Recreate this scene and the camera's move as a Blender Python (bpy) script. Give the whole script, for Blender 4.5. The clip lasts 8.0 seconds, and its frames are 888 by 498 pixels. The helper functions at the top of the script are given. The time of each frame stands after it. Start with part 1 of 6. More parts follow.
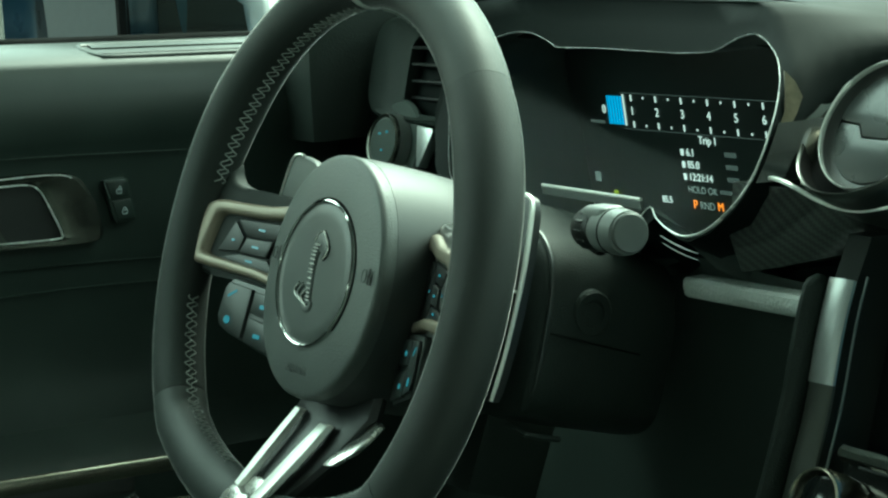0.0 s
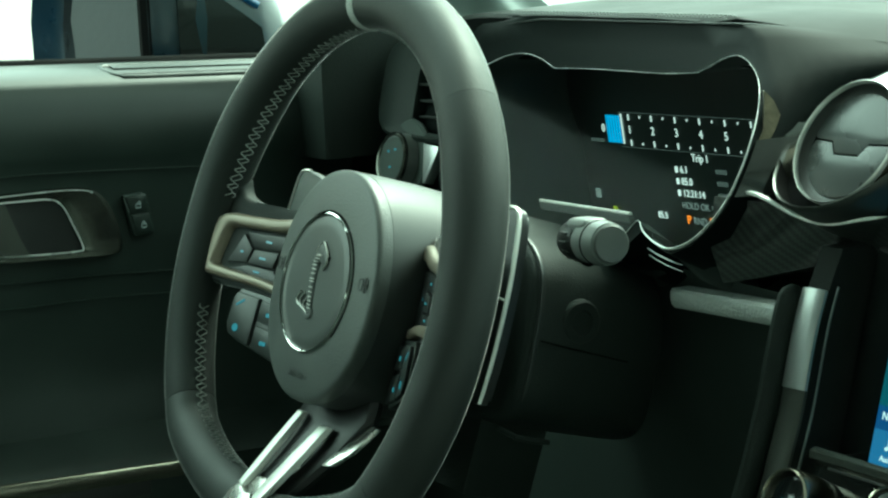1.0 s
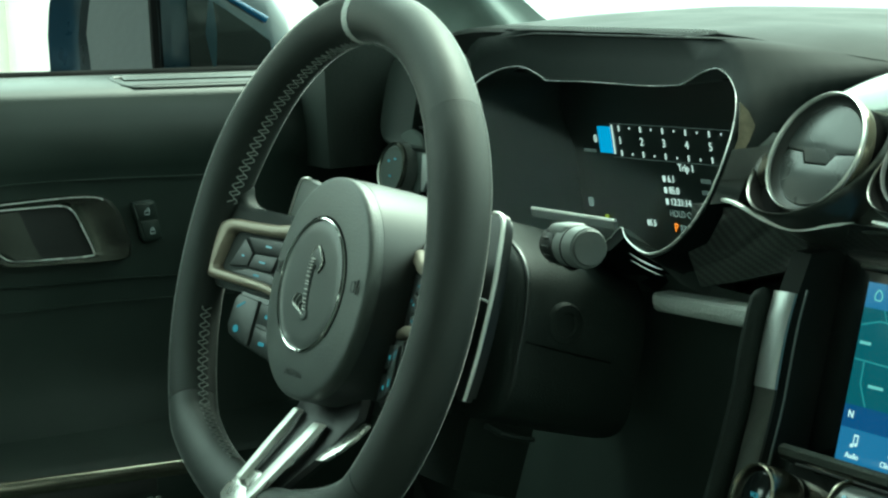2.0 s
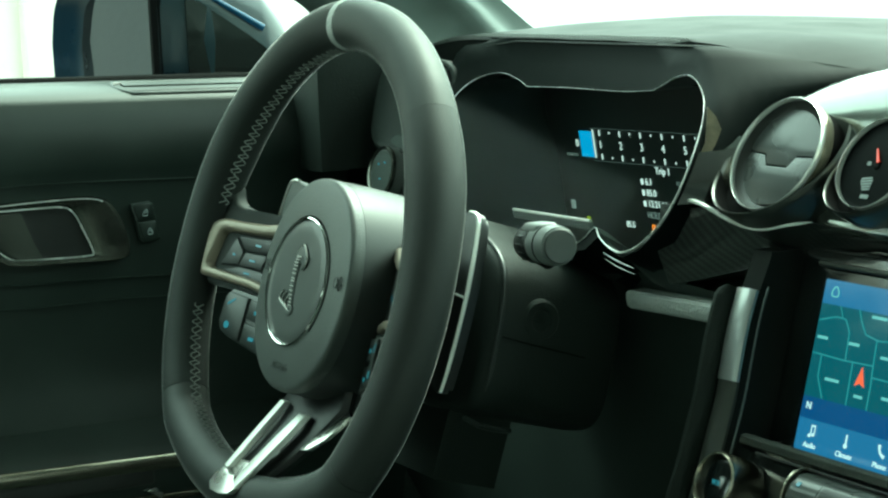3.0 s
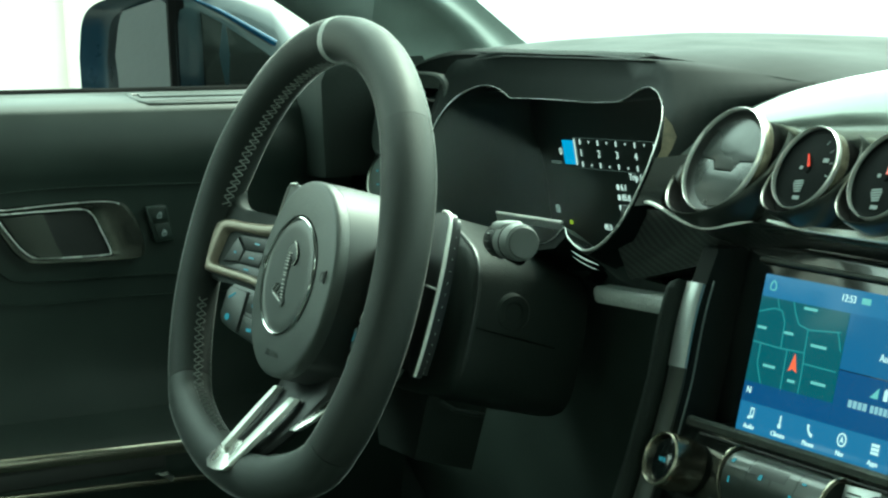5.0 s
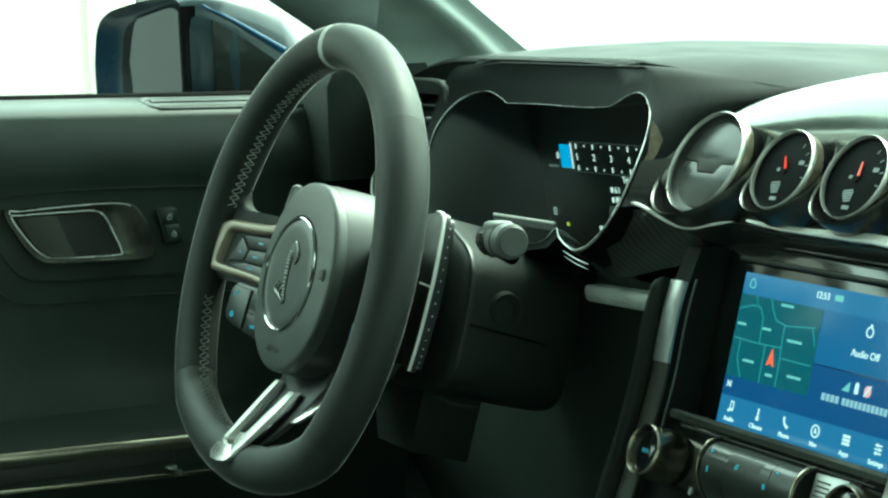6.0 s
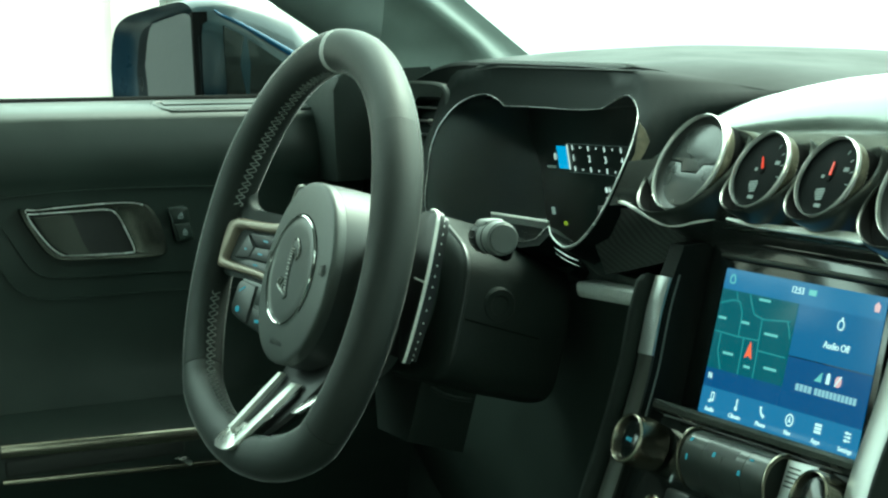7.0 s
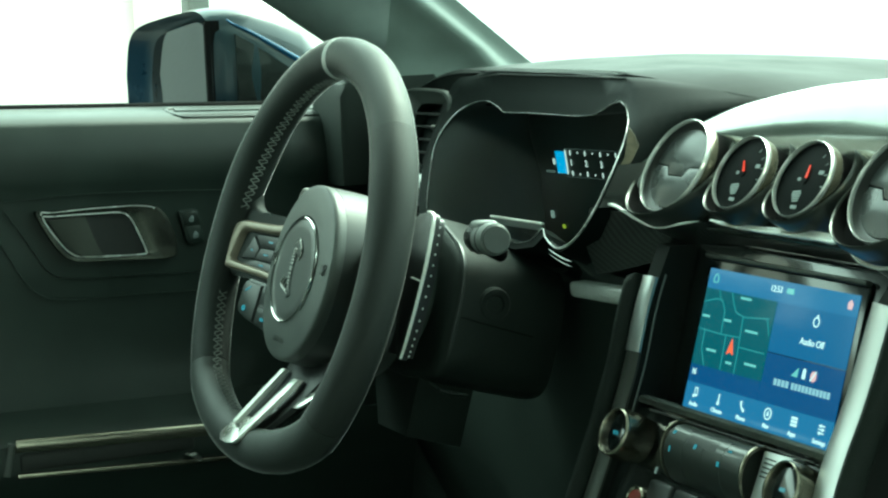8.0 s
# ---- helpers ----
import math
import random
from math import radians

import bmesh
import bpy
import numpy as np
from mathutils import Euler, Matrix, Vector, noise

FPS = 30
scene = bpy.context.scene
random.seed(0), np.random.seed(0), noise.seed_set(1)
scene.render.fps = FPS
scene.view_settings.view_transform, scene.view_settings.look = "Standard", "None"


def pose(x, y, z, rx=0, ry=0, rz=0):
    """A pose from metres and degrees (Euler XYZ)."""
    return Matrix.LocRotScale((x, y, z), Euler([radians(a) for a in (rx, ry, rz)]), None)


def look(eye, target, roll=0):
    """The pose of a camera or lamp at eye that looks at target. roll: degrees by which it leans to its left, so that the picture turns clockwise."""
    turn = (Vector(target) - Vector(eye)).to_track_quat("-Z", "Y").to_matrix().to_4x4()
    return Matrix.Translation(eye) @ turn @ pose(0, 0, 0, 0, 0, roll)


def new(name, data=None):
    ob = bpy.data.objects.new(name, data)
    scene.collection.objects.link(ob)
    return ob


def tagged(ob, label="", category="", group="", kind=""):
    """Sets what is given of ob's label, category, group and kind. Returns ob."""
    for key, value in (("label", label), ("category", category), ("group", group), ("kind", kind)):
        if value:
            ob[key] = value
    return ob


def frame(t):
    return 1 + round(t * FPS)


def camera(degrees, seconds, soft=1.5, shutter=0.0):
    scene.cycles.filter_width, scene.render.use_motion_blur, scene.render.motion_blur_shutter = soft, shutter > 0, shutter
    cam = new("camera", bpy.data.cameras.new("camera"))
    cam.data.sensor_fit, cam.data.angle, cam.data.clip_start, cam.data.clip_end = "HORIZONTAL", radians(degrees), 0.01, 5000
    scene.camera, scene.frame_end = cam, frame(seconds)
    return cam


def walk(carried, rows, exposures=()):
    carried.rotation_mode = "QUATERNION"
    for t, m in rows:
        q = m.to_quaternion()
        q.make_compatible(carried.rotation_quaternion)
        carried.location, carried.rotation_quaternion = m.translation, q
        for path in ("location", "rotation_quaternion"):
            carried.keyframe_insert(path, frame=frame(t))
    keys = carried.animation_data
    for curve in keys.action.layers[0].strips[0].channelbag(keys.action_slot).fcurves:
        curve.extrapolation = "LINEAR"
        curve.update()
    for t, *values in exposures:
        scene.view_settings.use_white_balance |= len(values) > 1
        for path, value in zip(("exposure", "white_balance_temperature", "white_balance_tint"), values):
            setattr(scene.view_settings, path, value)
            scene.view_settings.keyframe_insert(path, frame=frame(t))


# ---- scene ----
cam = camera(25.5, 8.0, soft=2.3)
# seconds, eye, yaw, pitch, roll
ROWS = [
    (0, 0.6329, -0.0653, 1.0041, 58.680, -9.881, -2.664),
    (0.5, 0.6649, -0.0672, 1.0041, 59.336, -9.443, -2.636),
    (1, 0.6951, -0.0671, 1.0039, 60.016, -9.115, -2.642),
    (1.5, 0.7243, -0.0688, 1.0045, 60.523, -8.849, -2.590),
    (3, 0.8096, -0.0752, 1.0044, 61.382, -8.367, -2.476),
    (3.5, 0.8417, -0.0768, 1.0040, 61.700, -8.215, -2.464),
    (4, 0.8711, -0.0775, 1.0034, 62.115, -8.066, -2.429),
    (4.5, 0.9022, -0.0799, 1.0040, 62.542, -7.934, -2.398),
    (6, 0.9878, -0.0845, 1.0026, 63.727, -7.484, -2.313),
    (6.5, 1.0174, -0.0858, 1.0029, 64.137, -7.415, -2.333),
    (7, 1.0488, -0.0858, 1.0032, 64.595, -7.321, -2.319),
    (7.5, 1.0789, -0.0877, 1.0026, 64.992, -7.152, -2.312),
    (8, 1.1077, -0.0871, 1.0022, 65.403, -7.012, -2.282),
]
walk(cam, [(t, pose(x, y, z, 0, 0, yaw) @ pose(0, 0, 0, 90 + pitch) @ pose(0, 0, 0, 0, 0, roll)) for t, x, y, z, yaw, pitch, roll in ROWS],
     exposures=[(0.0, 2.24, 6000, -33), (8.0, 2.46, 6000, -33)])

# ---- world, sun, exposure ----
world = bpy.data.worlds.new("overcast_sky")
scene.world = world
world.use_nodes = True
wn, wl = world.node_tree.nodes, world.node_tree.links
sky = wn.new("ShaderNodeTexSky")
sky.sky_type, sky.sun_disc = "NISHITA", False
sky.sun_elevation, sky.sun_rotation = radians(50), radians(-20)
sky.dust_density = 6.0
wn["Background"].inputs["Strength"].default_value = 0.15
haze = wn.new("ShaderNodeMix")
haze.data_type = "RGBA"
haze.inputs["Factor"].default_value = 0.75
haze.inputs["B"].default_value = (9.0, 9.6, 9.2, 1)
wl.new(sky.outputs["Color"], haze.inputs["A"])
wl.new(haze.outputs["Result"], wn["Background"].inputs["Color"])

sun_data = bpy.data.lights.new("sun", "SUN")
sun_data.energy, sun_data.angle, sun_data.color = 1.0, radians(20), (1.0, 0.97, 0.92)
sun = new("sun", sun_data)
sun.matrix_world = look((0, 0, 0), (0.25, -0.60, -0.76))


# ---- materials ----
def material(name, color, rough=0.5, metal=0.0, grain=0.0, grain_size=0.001, stain=0.15, stain_size=0.05,
             coat=0.0, sheen=0.0, spec=0.5, voronoi=False, rough_var=0.1):
    """A surface with grain (fine relief, metres) and stains (slow variation of colour and gloss)."""
    m = bpy.data.materials.new(name)
    m.use_nodes = True
    n, l = m.node_tree.nodes, m.node_tree.links
    b = n["Principled BSDF"]
    b.inputs["Metallic"].default_value = metal
    b.inputs["Coat Weight"].default_value = coat
    b.inputs["Coat Roughness"].default_value = 0.06
    b.inputs["Sheen Weight"].default_value = sheen
    b.inputs["Sheen Roughness"].default_value = 0.16
    b.inputs["Specular IOR Level"].default_value = spec
    tc = n.new("ShaderNodeTexCoord")
    slow = n.new("ShaderNodeTexNoise")
    slow.inputs["Scale"].default_value = 1.0 / stain_size
    slow.inputs["Detail"].default_value = 5
    l.new(tc.outputs["Object"], slow.inputs["Vector"])
    ramp = n.new("ShaderNodeMapRange")
    ramp.inputs["From Min"].default_value, ramp.inputs["From Max"].default_value = 0.3, 0.7
    ramp.inputs["To Min"].default_value, ramp.inputs["To Max"].default_value = 1 - stain, 1 + stain
    l.new(slow.outputs["Fac"], ramp.inputs["Value"])
    mul = n.new("ShaderNodeVectorMath")
    mul.operation = "SCALE"
    mul.inputs[0].default_value = color
    l.new(ramp.outputs["Result"], mul.inputs["Scale"])
    l.new(mul.outputs["Vector"], b.inputs["Base Color"])
    rr = n.new("ShaderNodeMapRange")
    rr.inputs["From Min"].default_value, rr.inputs["From Max"].default_value = 0.3, 0.7
    rr.inputs["To Min"].default_value, rr.inputs["To Max"].default_value = rough * (1 - rough_var), rough * (1 + rough_var)
    l.new(slow.outputs["Fac"], rr.inputs["Value"])
    l.new(rr.outputs["Result"], b.inputs["Roughness"])
    if grain:
        if voronoi:
            fine = n.new("ShaderNodeTexVoronoi")
            out = fine.outputs["Distance"]
        else:
            fine = n.new("ShaderNodeTexNoise")
            fine.inputs["Detail"].default_value = 4
            out = fine.outputs["Fac"]
        fine.inputs["Scale"].default_value = 1.0 / grain_size
        l.new(tc.outputs["Object"], fine.inputs["Vector"])
        bump = n.new("ShaderNodeBump")
        bump.inputs["Distance"].default_value = grain
        bump.inputs["Strength"].default_value = 0.8
        l.new(out, bump.inputs["Height"])
        l.new(bump.outputs["Normal"], b.inputs["Normal"])
    return m


def glow(name, color, strength):
    m = bpy.data.materials.new(name)
    m.use_nodes = True
    b = m.node_tree.nodes["Principled BSDF"]
    b.inputs["Base Color"].default_value = (0.01, 0.01, 0.01, 1)
    b.inputs["Roughness"].default_value = 0.15
    b.inputs["Emission Color"].default_value = (*color, 1)
    b.inputs["Emission Strength"].default_value = strength
    return m


def carbon_weave(name):
    """Twill weave of carbon fibre under clear lacquer, cells of 2 mm."""
    m = material(name, (0.02, 0.022, 0.021), 0.35, 0.2, coat=0.8)
    n, l = m.node_tree.nodes, m.node_tree.links
    b = n["Principled BSDF"]
    tc = n.new("ShaderNodeTexCoord")
    sep = n.new("ShaderNodeSeparateXYZ")
    l.new(tc.outputs["Object"], sep.inputs["Vector"])

    def calc(op, a, c):
        k = n.new("ShaderNodeMath")
        k.operation = op
        for i, v in enumerate((a, c)):
            if isinstance(v, (int, float)):
                k.inputs[i].default_value = v
            elif v is not None:
                l.new(v, k.inputs[i])
        return k.outputs["Value"]
    cx = calc("FLOOR", calc("DIVIDE", sep.outputs["X"], 0.0017), None)
    cz = calc("FLOOR", calc("DIVIDE", sep.outputs["Z"], 0.0017), None)
    step = calc("FRACT", calc("DIVIDE", calc("ADD", cx, cz), 4.0), None)
    over = calc("LESS_THAN", step, 0.49)
    mix = n.new("ShaderNodeMix")
    mix.data_type = "RGBA"
    mix.inputs["A"].default_value = (0.016, 0.018, 0.017, 1)
    mix.inputs["B"].default_value = (0.036, 0.040, 0.037, 1)
    l.new(over, mix.inputs["Factor"])
    l.new(mix.outputs["Result"], b.inputs["Base Color"])
    return m


LEATHER = material("black_leather", (0.035, 0.038, 0.036), 0.5, grain=0.0005, grain_size=0.0016, voronoi=True, spec=0.45)
SMOOTH_LEATHER = material("smooth_leather", (0.017, 0.0205, 0.0185), 0.60, grain=0.00020, grain_size=0.0009, sheen=0.6, spec=0.5)
SUEDE = material("black_suede", (0.012, 0.0150, 0.0135), 0.70, grain=0.0002, grain_size=0.0005, sheen=0.9, spec=0.35)
GRIP = material("worn_grip_suede", (0.0138, 0.0168, 0.0152), 0.64, grain=0.00024, grain_size=0.0008, sheen=0.62, spec=0.5)
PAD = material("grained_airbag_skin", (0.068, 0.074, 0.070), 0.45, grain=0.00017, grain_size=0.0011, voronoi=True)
# Half the tone of PAD: shade on the pad's side put into its colour.
PAD_FLANK = material("satin_pad_flank_shaded", (0.032, 0.036, 0.034), 0.50, grain=0.00008, grain_size=0.0008)
SWITCH = material("grey_black_switch", (0.019, 0.0225, 0.021), 0.38, grain=0.00004, grain_size=0.0006)
PAD_SMOOTH = material("satin_black_plastic", (0.064, 0.069, 0.066), 0.42, grain=0.00005, grain_size=0.0006)
PLASTIC = material("dark_grained_plastic", (0.0125, 0.0170, 0.0148), 0.55, grain=0.0003, grain_size=0.001, voronoi=True, spec=0.22)
DARK_PLASTIC = material("black_moulded_plastic", (0.036, 0.046, 0.041), 0.6, grain=0.0002, grain_size=0.001, spec=0.3)
DASH = material("soft_dash_skin", (0.0034, 0.0052, 0.0048), 0.52, grain=0.00003, grain_size=0.0010, voronoi=True, spec=0.05, stain=0.04, rough_var=0.05)
DOOR_SKIN = material("soft_door_skin", (0.0140, 0.0205, 0.0175), 0.40, grain=0.00003, grain_size=0.0010, voronoi=True, spec=0.32)
GLOSS = material("piano_black", (0.012, 0.014, 0.013), 0.16, coat=0.5, stain=0.05, grain=0.0)
GUNMETAL = material("lacquered_gunmetal_panel", (0.13, 0.14, 0.125), 0.17, 0.75, coat=0.6, stain=0.08, stain_size=0.03, grain=0.00003, grain_size=0.0004)
CHROME = material("chrome", (0.72, 0.72, 0.70), 0.12, 1.0, stain=0.05, rough_var=0.3)
SATIN = material("satin_silver", (0.62, 0.61, 0.58), 0.28, 0.9, stain=0.06, grain=0.00003, grain_size=0.0003)
WARM_SATIN = material("warm_satin_nickel", (0.38, 0.35, 0.285), 0.22, 1.0, stain=0.08, grain=0.00004, grain_size=0.0003)
STITCH = material("grey_thread", (0.19, 0.20, 0.19), 0.8, grain=0.0002, grain_size=0.0004)
GREY_LEATHER = material("grey_grained_leather", (0.42, 0.43, 0.42), 0.45, grain=0.0008, grain_size=0.0022, voronoi=True)
PALE_LEATHER = material("pale_grained_leather", (0.66, 0.68, 0.66), 0.45, grain=0.0008, grain_size=0.0022, voronoi=True)
CARBON = carbon_weave("carbon_weave")
GLASS_BLACK = material("black_display_glass", (0.006, 0.008, 0.008), 0.12, stain=0.02, coat=0.0, spec=0.6)
BLUE_PAINT = material("deep_blue_car_paint", (0.011, 0.064, 0.145), 0.2, 0.3, coat=1.0, stain=0.04)
DARK_PAINT = material("dark_mirror_cap_paint", (0.012, 0.026, 0.034), 0.30, 0.1, coat=0.25, stain=0.05)
RUBBER = material("black_rubber_seal", (0.012, 0.013, 0.012), 0.65, grain=0.0001, grain_size=0.001)
HEADLINER = material("grey_headliner_cloth", (0.10, 0.11, 0.105), 0.85, grain=0.0004, grain_size=0.0008)
PILLAR = material("grey_green_pillar_trim", (0.19, 0.225, 0.215), 0.38, grain=0.00010, grain_size=0.0012, voronoi=True)
CARPET = material("black_carpet", (0.060, 0.074, 0.066), 0.95, grain=0.002, grain_size=0.003)
WALL = material("white_wall_paint", (0.84, 0.77, 0.71), 0.8, grain=0.001, grain_size=0.02, stain=0.03, stain_size=0.6)
CONCRETE = material("grey_concrete", (0.15, 0.15, 0.145), 0.8, grain=0.002, grain_size=0.02, stain=0.12, stain_size=0.8)
MIRROR = material("tinted_mirror_glass", (0.070, 0.084, 0.098), 0.01, 1.0, stain=0.0, rough_var=0.0)

GLOW_WHITE = glow("display_white", (0.85, 0.92, 0.95), 0.180)
GLOW_DIM = glow("display_grey", (0.5, 0.6, 0.6), 0.064)
GLOW_BLUE = glow("display_blue", (0.05, 0.30, 0.62), 0.300)
GLOW_ORANGE = glow("display_orange", (1.0, 0.25, 0.03), 0.280)
GLOW_YELLOW = glow("display_yellow_green", (0.5, 0.6, 0.05), 0.100)
GLOW_RED = glow("gauge_red", (0.9, 0.06, 0.04), 0.200)
GLOW_CYAN = glow("button_cyan", (0.13, 0.48, 0.66), 0.09)
UI_SKY = glow("screen_header_blue", (0.05, 0.200, 0.46), 0.170)
UI_NAVY = glow("screen_panel_blue", (0.017, 0.085, 0.27), 0.180)
UI_MID = glow("screen_bar_blue", (0.03, 0.145, 0.37), 0.175)
UI_MAP = glow("screen_map_teal", (0.018, 0.105, 0.150), 0.195)
UI_LINE = glow("screen_map_road", (0.07, 0.28, 0.33), 0.200)
UI_TEXT = glow("screen_text", (0.65, 0.80, 0.90), 0.240)
UI_RED = glow("screen_arrow_red", (0.9, 0.12, 0.06), 0.260)


# ---- builders ----
def thing(name, label, category, m=None, group="", kind=""):
    ob = new(name)
    ob.empty_display_size = 0.05
    if m is not None:
        ob.matrix_basis = m
    return tagged(ob, label, category, group, kind)


def finish(bm, name, mat, sharp=38):
    bmesh.ops.recalc_face_normals(bm, faces=bm.faces)
    for f in bm.faces:
        f.smooth = True
    for e in bm.edges:
        if len(e.link_faces) == 2 and e.calc_face_angle() > radians(sharp):
            e.smooth = False
    me = bpy.data.meshes.new(name)
    bm.to_mesh(me)
    bm.free()
    me.materials.append(mat)
    return me


def part(name, bm, mat, parent, label="", m=None, sharp=38):
    """One mesh object under a thing or a part."""
    ob = new(name, finish(bm, name, mat, sharp))
    ob.parent = parent
    if m is not None:
        ob.matrix_basis = m
    if label:
        ob["label"] = label
    return ob


def single(name, bm, mat, label, category, m=None, group="", kind="", sharp=38):
    """A thing that is one mesh."""
    ob = new(name, finish(bm, name, mat, sharp))
    if m is not None:
        ob.matrix_basis = m
    return tagged(ob, label, category, group, kind)


def loft(rings, closed=True, caps=True, loop=False):
    bm = bmesh.new()
    rows = [[bm.verts.new(p) for p in r] for r in rings]
    n = len(rows[0])
    pairs = list(zip(rows, rows[1:])) + ([(rows[-1], rows[0])] if loop else [])
    for a, b in pairs:
        for i in range(n if closed else n - 1):
            j = (i + 1) % n
            bm.faces.new((a[i], a[j], b[j], b[i]))
    if caps and closed and not loop:
        bm.faces.new(rows[0])
        bm.faces.new(rows[-1])
    return bm


def smooth_path(points, per=6, closed=False):
    """Catmull-Rom through points."""
    p = [Vector(q) for q in points]
    n = len(p)
    out = []
    for i in range(n if closed else n - 1):
        a, b, c, d = (p[(i + k) % n] if closed else p[min(max(i + k, 0), n - 1)] for k in (-1, 0, 1, 2))
        for s in range(per):
            t = s / per
            out.append(0.5 * ((2 * b) + (c - a) * t + (2 * a - 5 * b + 4 * c - d) * t * t + (3 * b - a - 3 * c + d) * t ** 3))
    if not closed:
        out.append(p[-1])
    return out


def oval(a, b, n=12, power=2.0):
    out = []
    for i in range(n):
        c, s = math.cos(2 * math.pi * i / n), math.sin(2 * math.pi * i / n)
        out.append((a * abs(c) ** (2 / power) * (1 if c >= 0 else -1), b * abs(s) ** (2 / power) * (1 if s >= 0 else -1)))
    return out


def sweep(path, section, up, closed=False, taper=None):
    """A section (side, up) carried along a path."""
    path = [Vector(p) for p in path]
    n = len(path)
    up = Vector(up)
    rings = []
    for i, p in enumerate(path):
        a = path[(i - 1) % n] if closed or i else p
        b = path[(i + 1) % n] if closed or i < n - 1 else p
        t = (b - a).normalized()
        side = t.cross(up).normalized()
        over = side.cross(t).normalized()
        k = taper(i / max(n - 1, 1)) if taper else 1.0
        rings.append([p + side * (x * k) + over * (y * k) for x, y in section])
    return loft(rings, loop=closed)


def prism(outline, z0, z1, bevel=0.0, segments=2):
    """A flat outline with thickness, in its own plane."""
    bm = bmesh.new()
    vs = [bm.verts.new((x, y, z0)) for x, y in outline]
    f = bm.faces.new(vs)
    ext = bmesh.ops.extrude_face_region(bm, geom=[f])
    top = [v for v in ext["geom"] if isinstance(v, bmesh.types.BMVert)]
    for v in top:
        v.co.z = z1
    if bevel:
        edges = [e for e in bm.edges if all(v in top for v in e.verts)]
        bmesh.ops.bevel(bm, geom=edges, offset=bevel, segments=segments, affect="EDGES", profile=0.5)
    return bm


def lathe(profile, n=48, tube=False):
    """(radius, height) pairs turned round z."""
    rings = [[(max(r, 1e-5) * math.cos(2 * math.pi * i / n), max(r, 1e-5) * math.sin(2 * math.pi * i / n), z) for i in range(n)] for r, z in profile]
    return loft(rings, loop=tube)


def box(sx, sy, sz, centre=(0, 0, 0), bevel=0.0, segments=3):
    bm = bmesh.new()
    bmesh.ops.create_cube(bm, size=1.0)
    for v in bm.verts:
        v.co = Vector((v.co.x * sx, v.co.y * sy, v.co.z * sz))
    if bevel:
        bmesh.ops.bevel(bm, geom=list(bm.edges), offset=bevel, segments=segments, affect="EDGES", profile=0.5)
    for v in bm.verts:
        v.co += Vector(centre)
    return bm


def join(*bms):
    out = bmesh.new()
    for b in bms:
        me = bpy.data.meshes.new("tmp")
        b.to_mesh(me)
        b.free()
        out.from_mesh(me)
        bpy.data.meshes.remove(me)
    return out


def moved(bm, m):
    bmesh.ops.transform(bm, matrix=m, verts=bm.verts)
    return bm


def lettering(name, words, size, mat, parent, m, depth=0.0002, align="CENTER"):
    """Words in the built-in font as one mesh."""
    cu = bpy.data.curves.new(name, "FONT")
    cu.body, cu.size, cu.extrude, cu.align_x, cu.align_y = words, size, depth, align, "CENTER"
    tmp = bpy.data.objects.new(name, cu)
    scene.collection.objects.link(tmp)
    bpy.context.view_layer.update()
    me = bpy.data.meshes.new_from_object(tmp)
    bpy.data.objects.remove(tmp)
    me.materials.clear()
    me.materials.append(mat)
    ob = new(name, me)
    ob.parent = parent
    ob.matrix_basis = m
    return ob


def basis(origin, x, y, z):
    return Matrix(((x[0], y[0], z[0], origin[0]), (x[1], y[1], z[1], origin[1]), (x[2], y[2], z[2], origin[2]), (0, 0, 0, 1)))


def facing(origin, tilt):
    """A local frame whose z looks to the rear of the car and up by tilt degrees; x right, y up."""
    c, s = math.cos(radians(tilt)), math.sin(radians(tilt))
    return basis(origin, (1, 0, 0), (0, s, c), (0, -c, s))

UI_DULL = glow("screen_dull_text", (0.34, 0.52, 0.68), 0.200)
UI_NAME = glow("screen_map_name", (0.20, 0.46, 0.50), 0.240)
UI_ROSE = glow("screen_rose", (0.75, 0.42, 0.50), 0.230)
# Darker tone for an added wall, to hold back light from the east.
DARK_WALL = material("dark_fill_wall", (0.40, 0.41, 0.405), 0.8, grain=0.001, grain_size=0.02, stain=0.05, stain_size=0.6)
GREY_PAINT = material("grey_fill_surface", (0.66, 0.67, 0.66), 0.8, grain=0.001, grain_size=0.02, stain=0.05, stain_size=0.6)
SOCKET = material("satin_gunmetal_socket", (0.045, 0.049, 0.044), 0.30, 0.5, coat=0.15, stain=0.08)
FLAP = material("grey_satin_flap", (0.024, 0.0275, 0.0265), 0.27, grain=0.00005, grain_size=0.0006)
GREY_STALK = material("grey_satin_plastic", (0.13, 0.14, 0.135), 0.42, grain=0.00005, grain_size=0.0006)
HOOD_SKIN = material("matt_hood_lining", (0.030, 0.040, 0.036), 0.50, spec=0.35, grain=0.0)
RAIL = material("satin_white_metal", (0.72, 0.72, 0.68), 0.42, 0.5, stain=0.05)
DISPLAY_GLASS = material("cluster_display_glass", (0.010, 0.0145, 0.0135), 0.30, stain=0.04, spec=0.36)
GLOW_FAINT = glow("display_faint", (0.45, 0.55, 0.55), 0.03)
LIP = material("grey_satin_lip", (0.12, 0.13, 0.125), 0.40, 0.1, stain=0.05)
ROLL_SKIN = material("satin_toggle_plastic", (0.030, 0.034, 0.031), 0.30, coat=0.25, stain=0.05, grain=0.00002, grain_size=0.0006)
TRIM = material("warm_satin_trim", (0.190, 0.160, 0.122), 0.38, 0.35, stain=0.08, grain=0.00004, grain_size=0.0003)
FRAME = material("dark_grey_frame_moulding", (0.11, 0.13, 0.125), 0.42, grain=0.0001, grain_size=0.001)
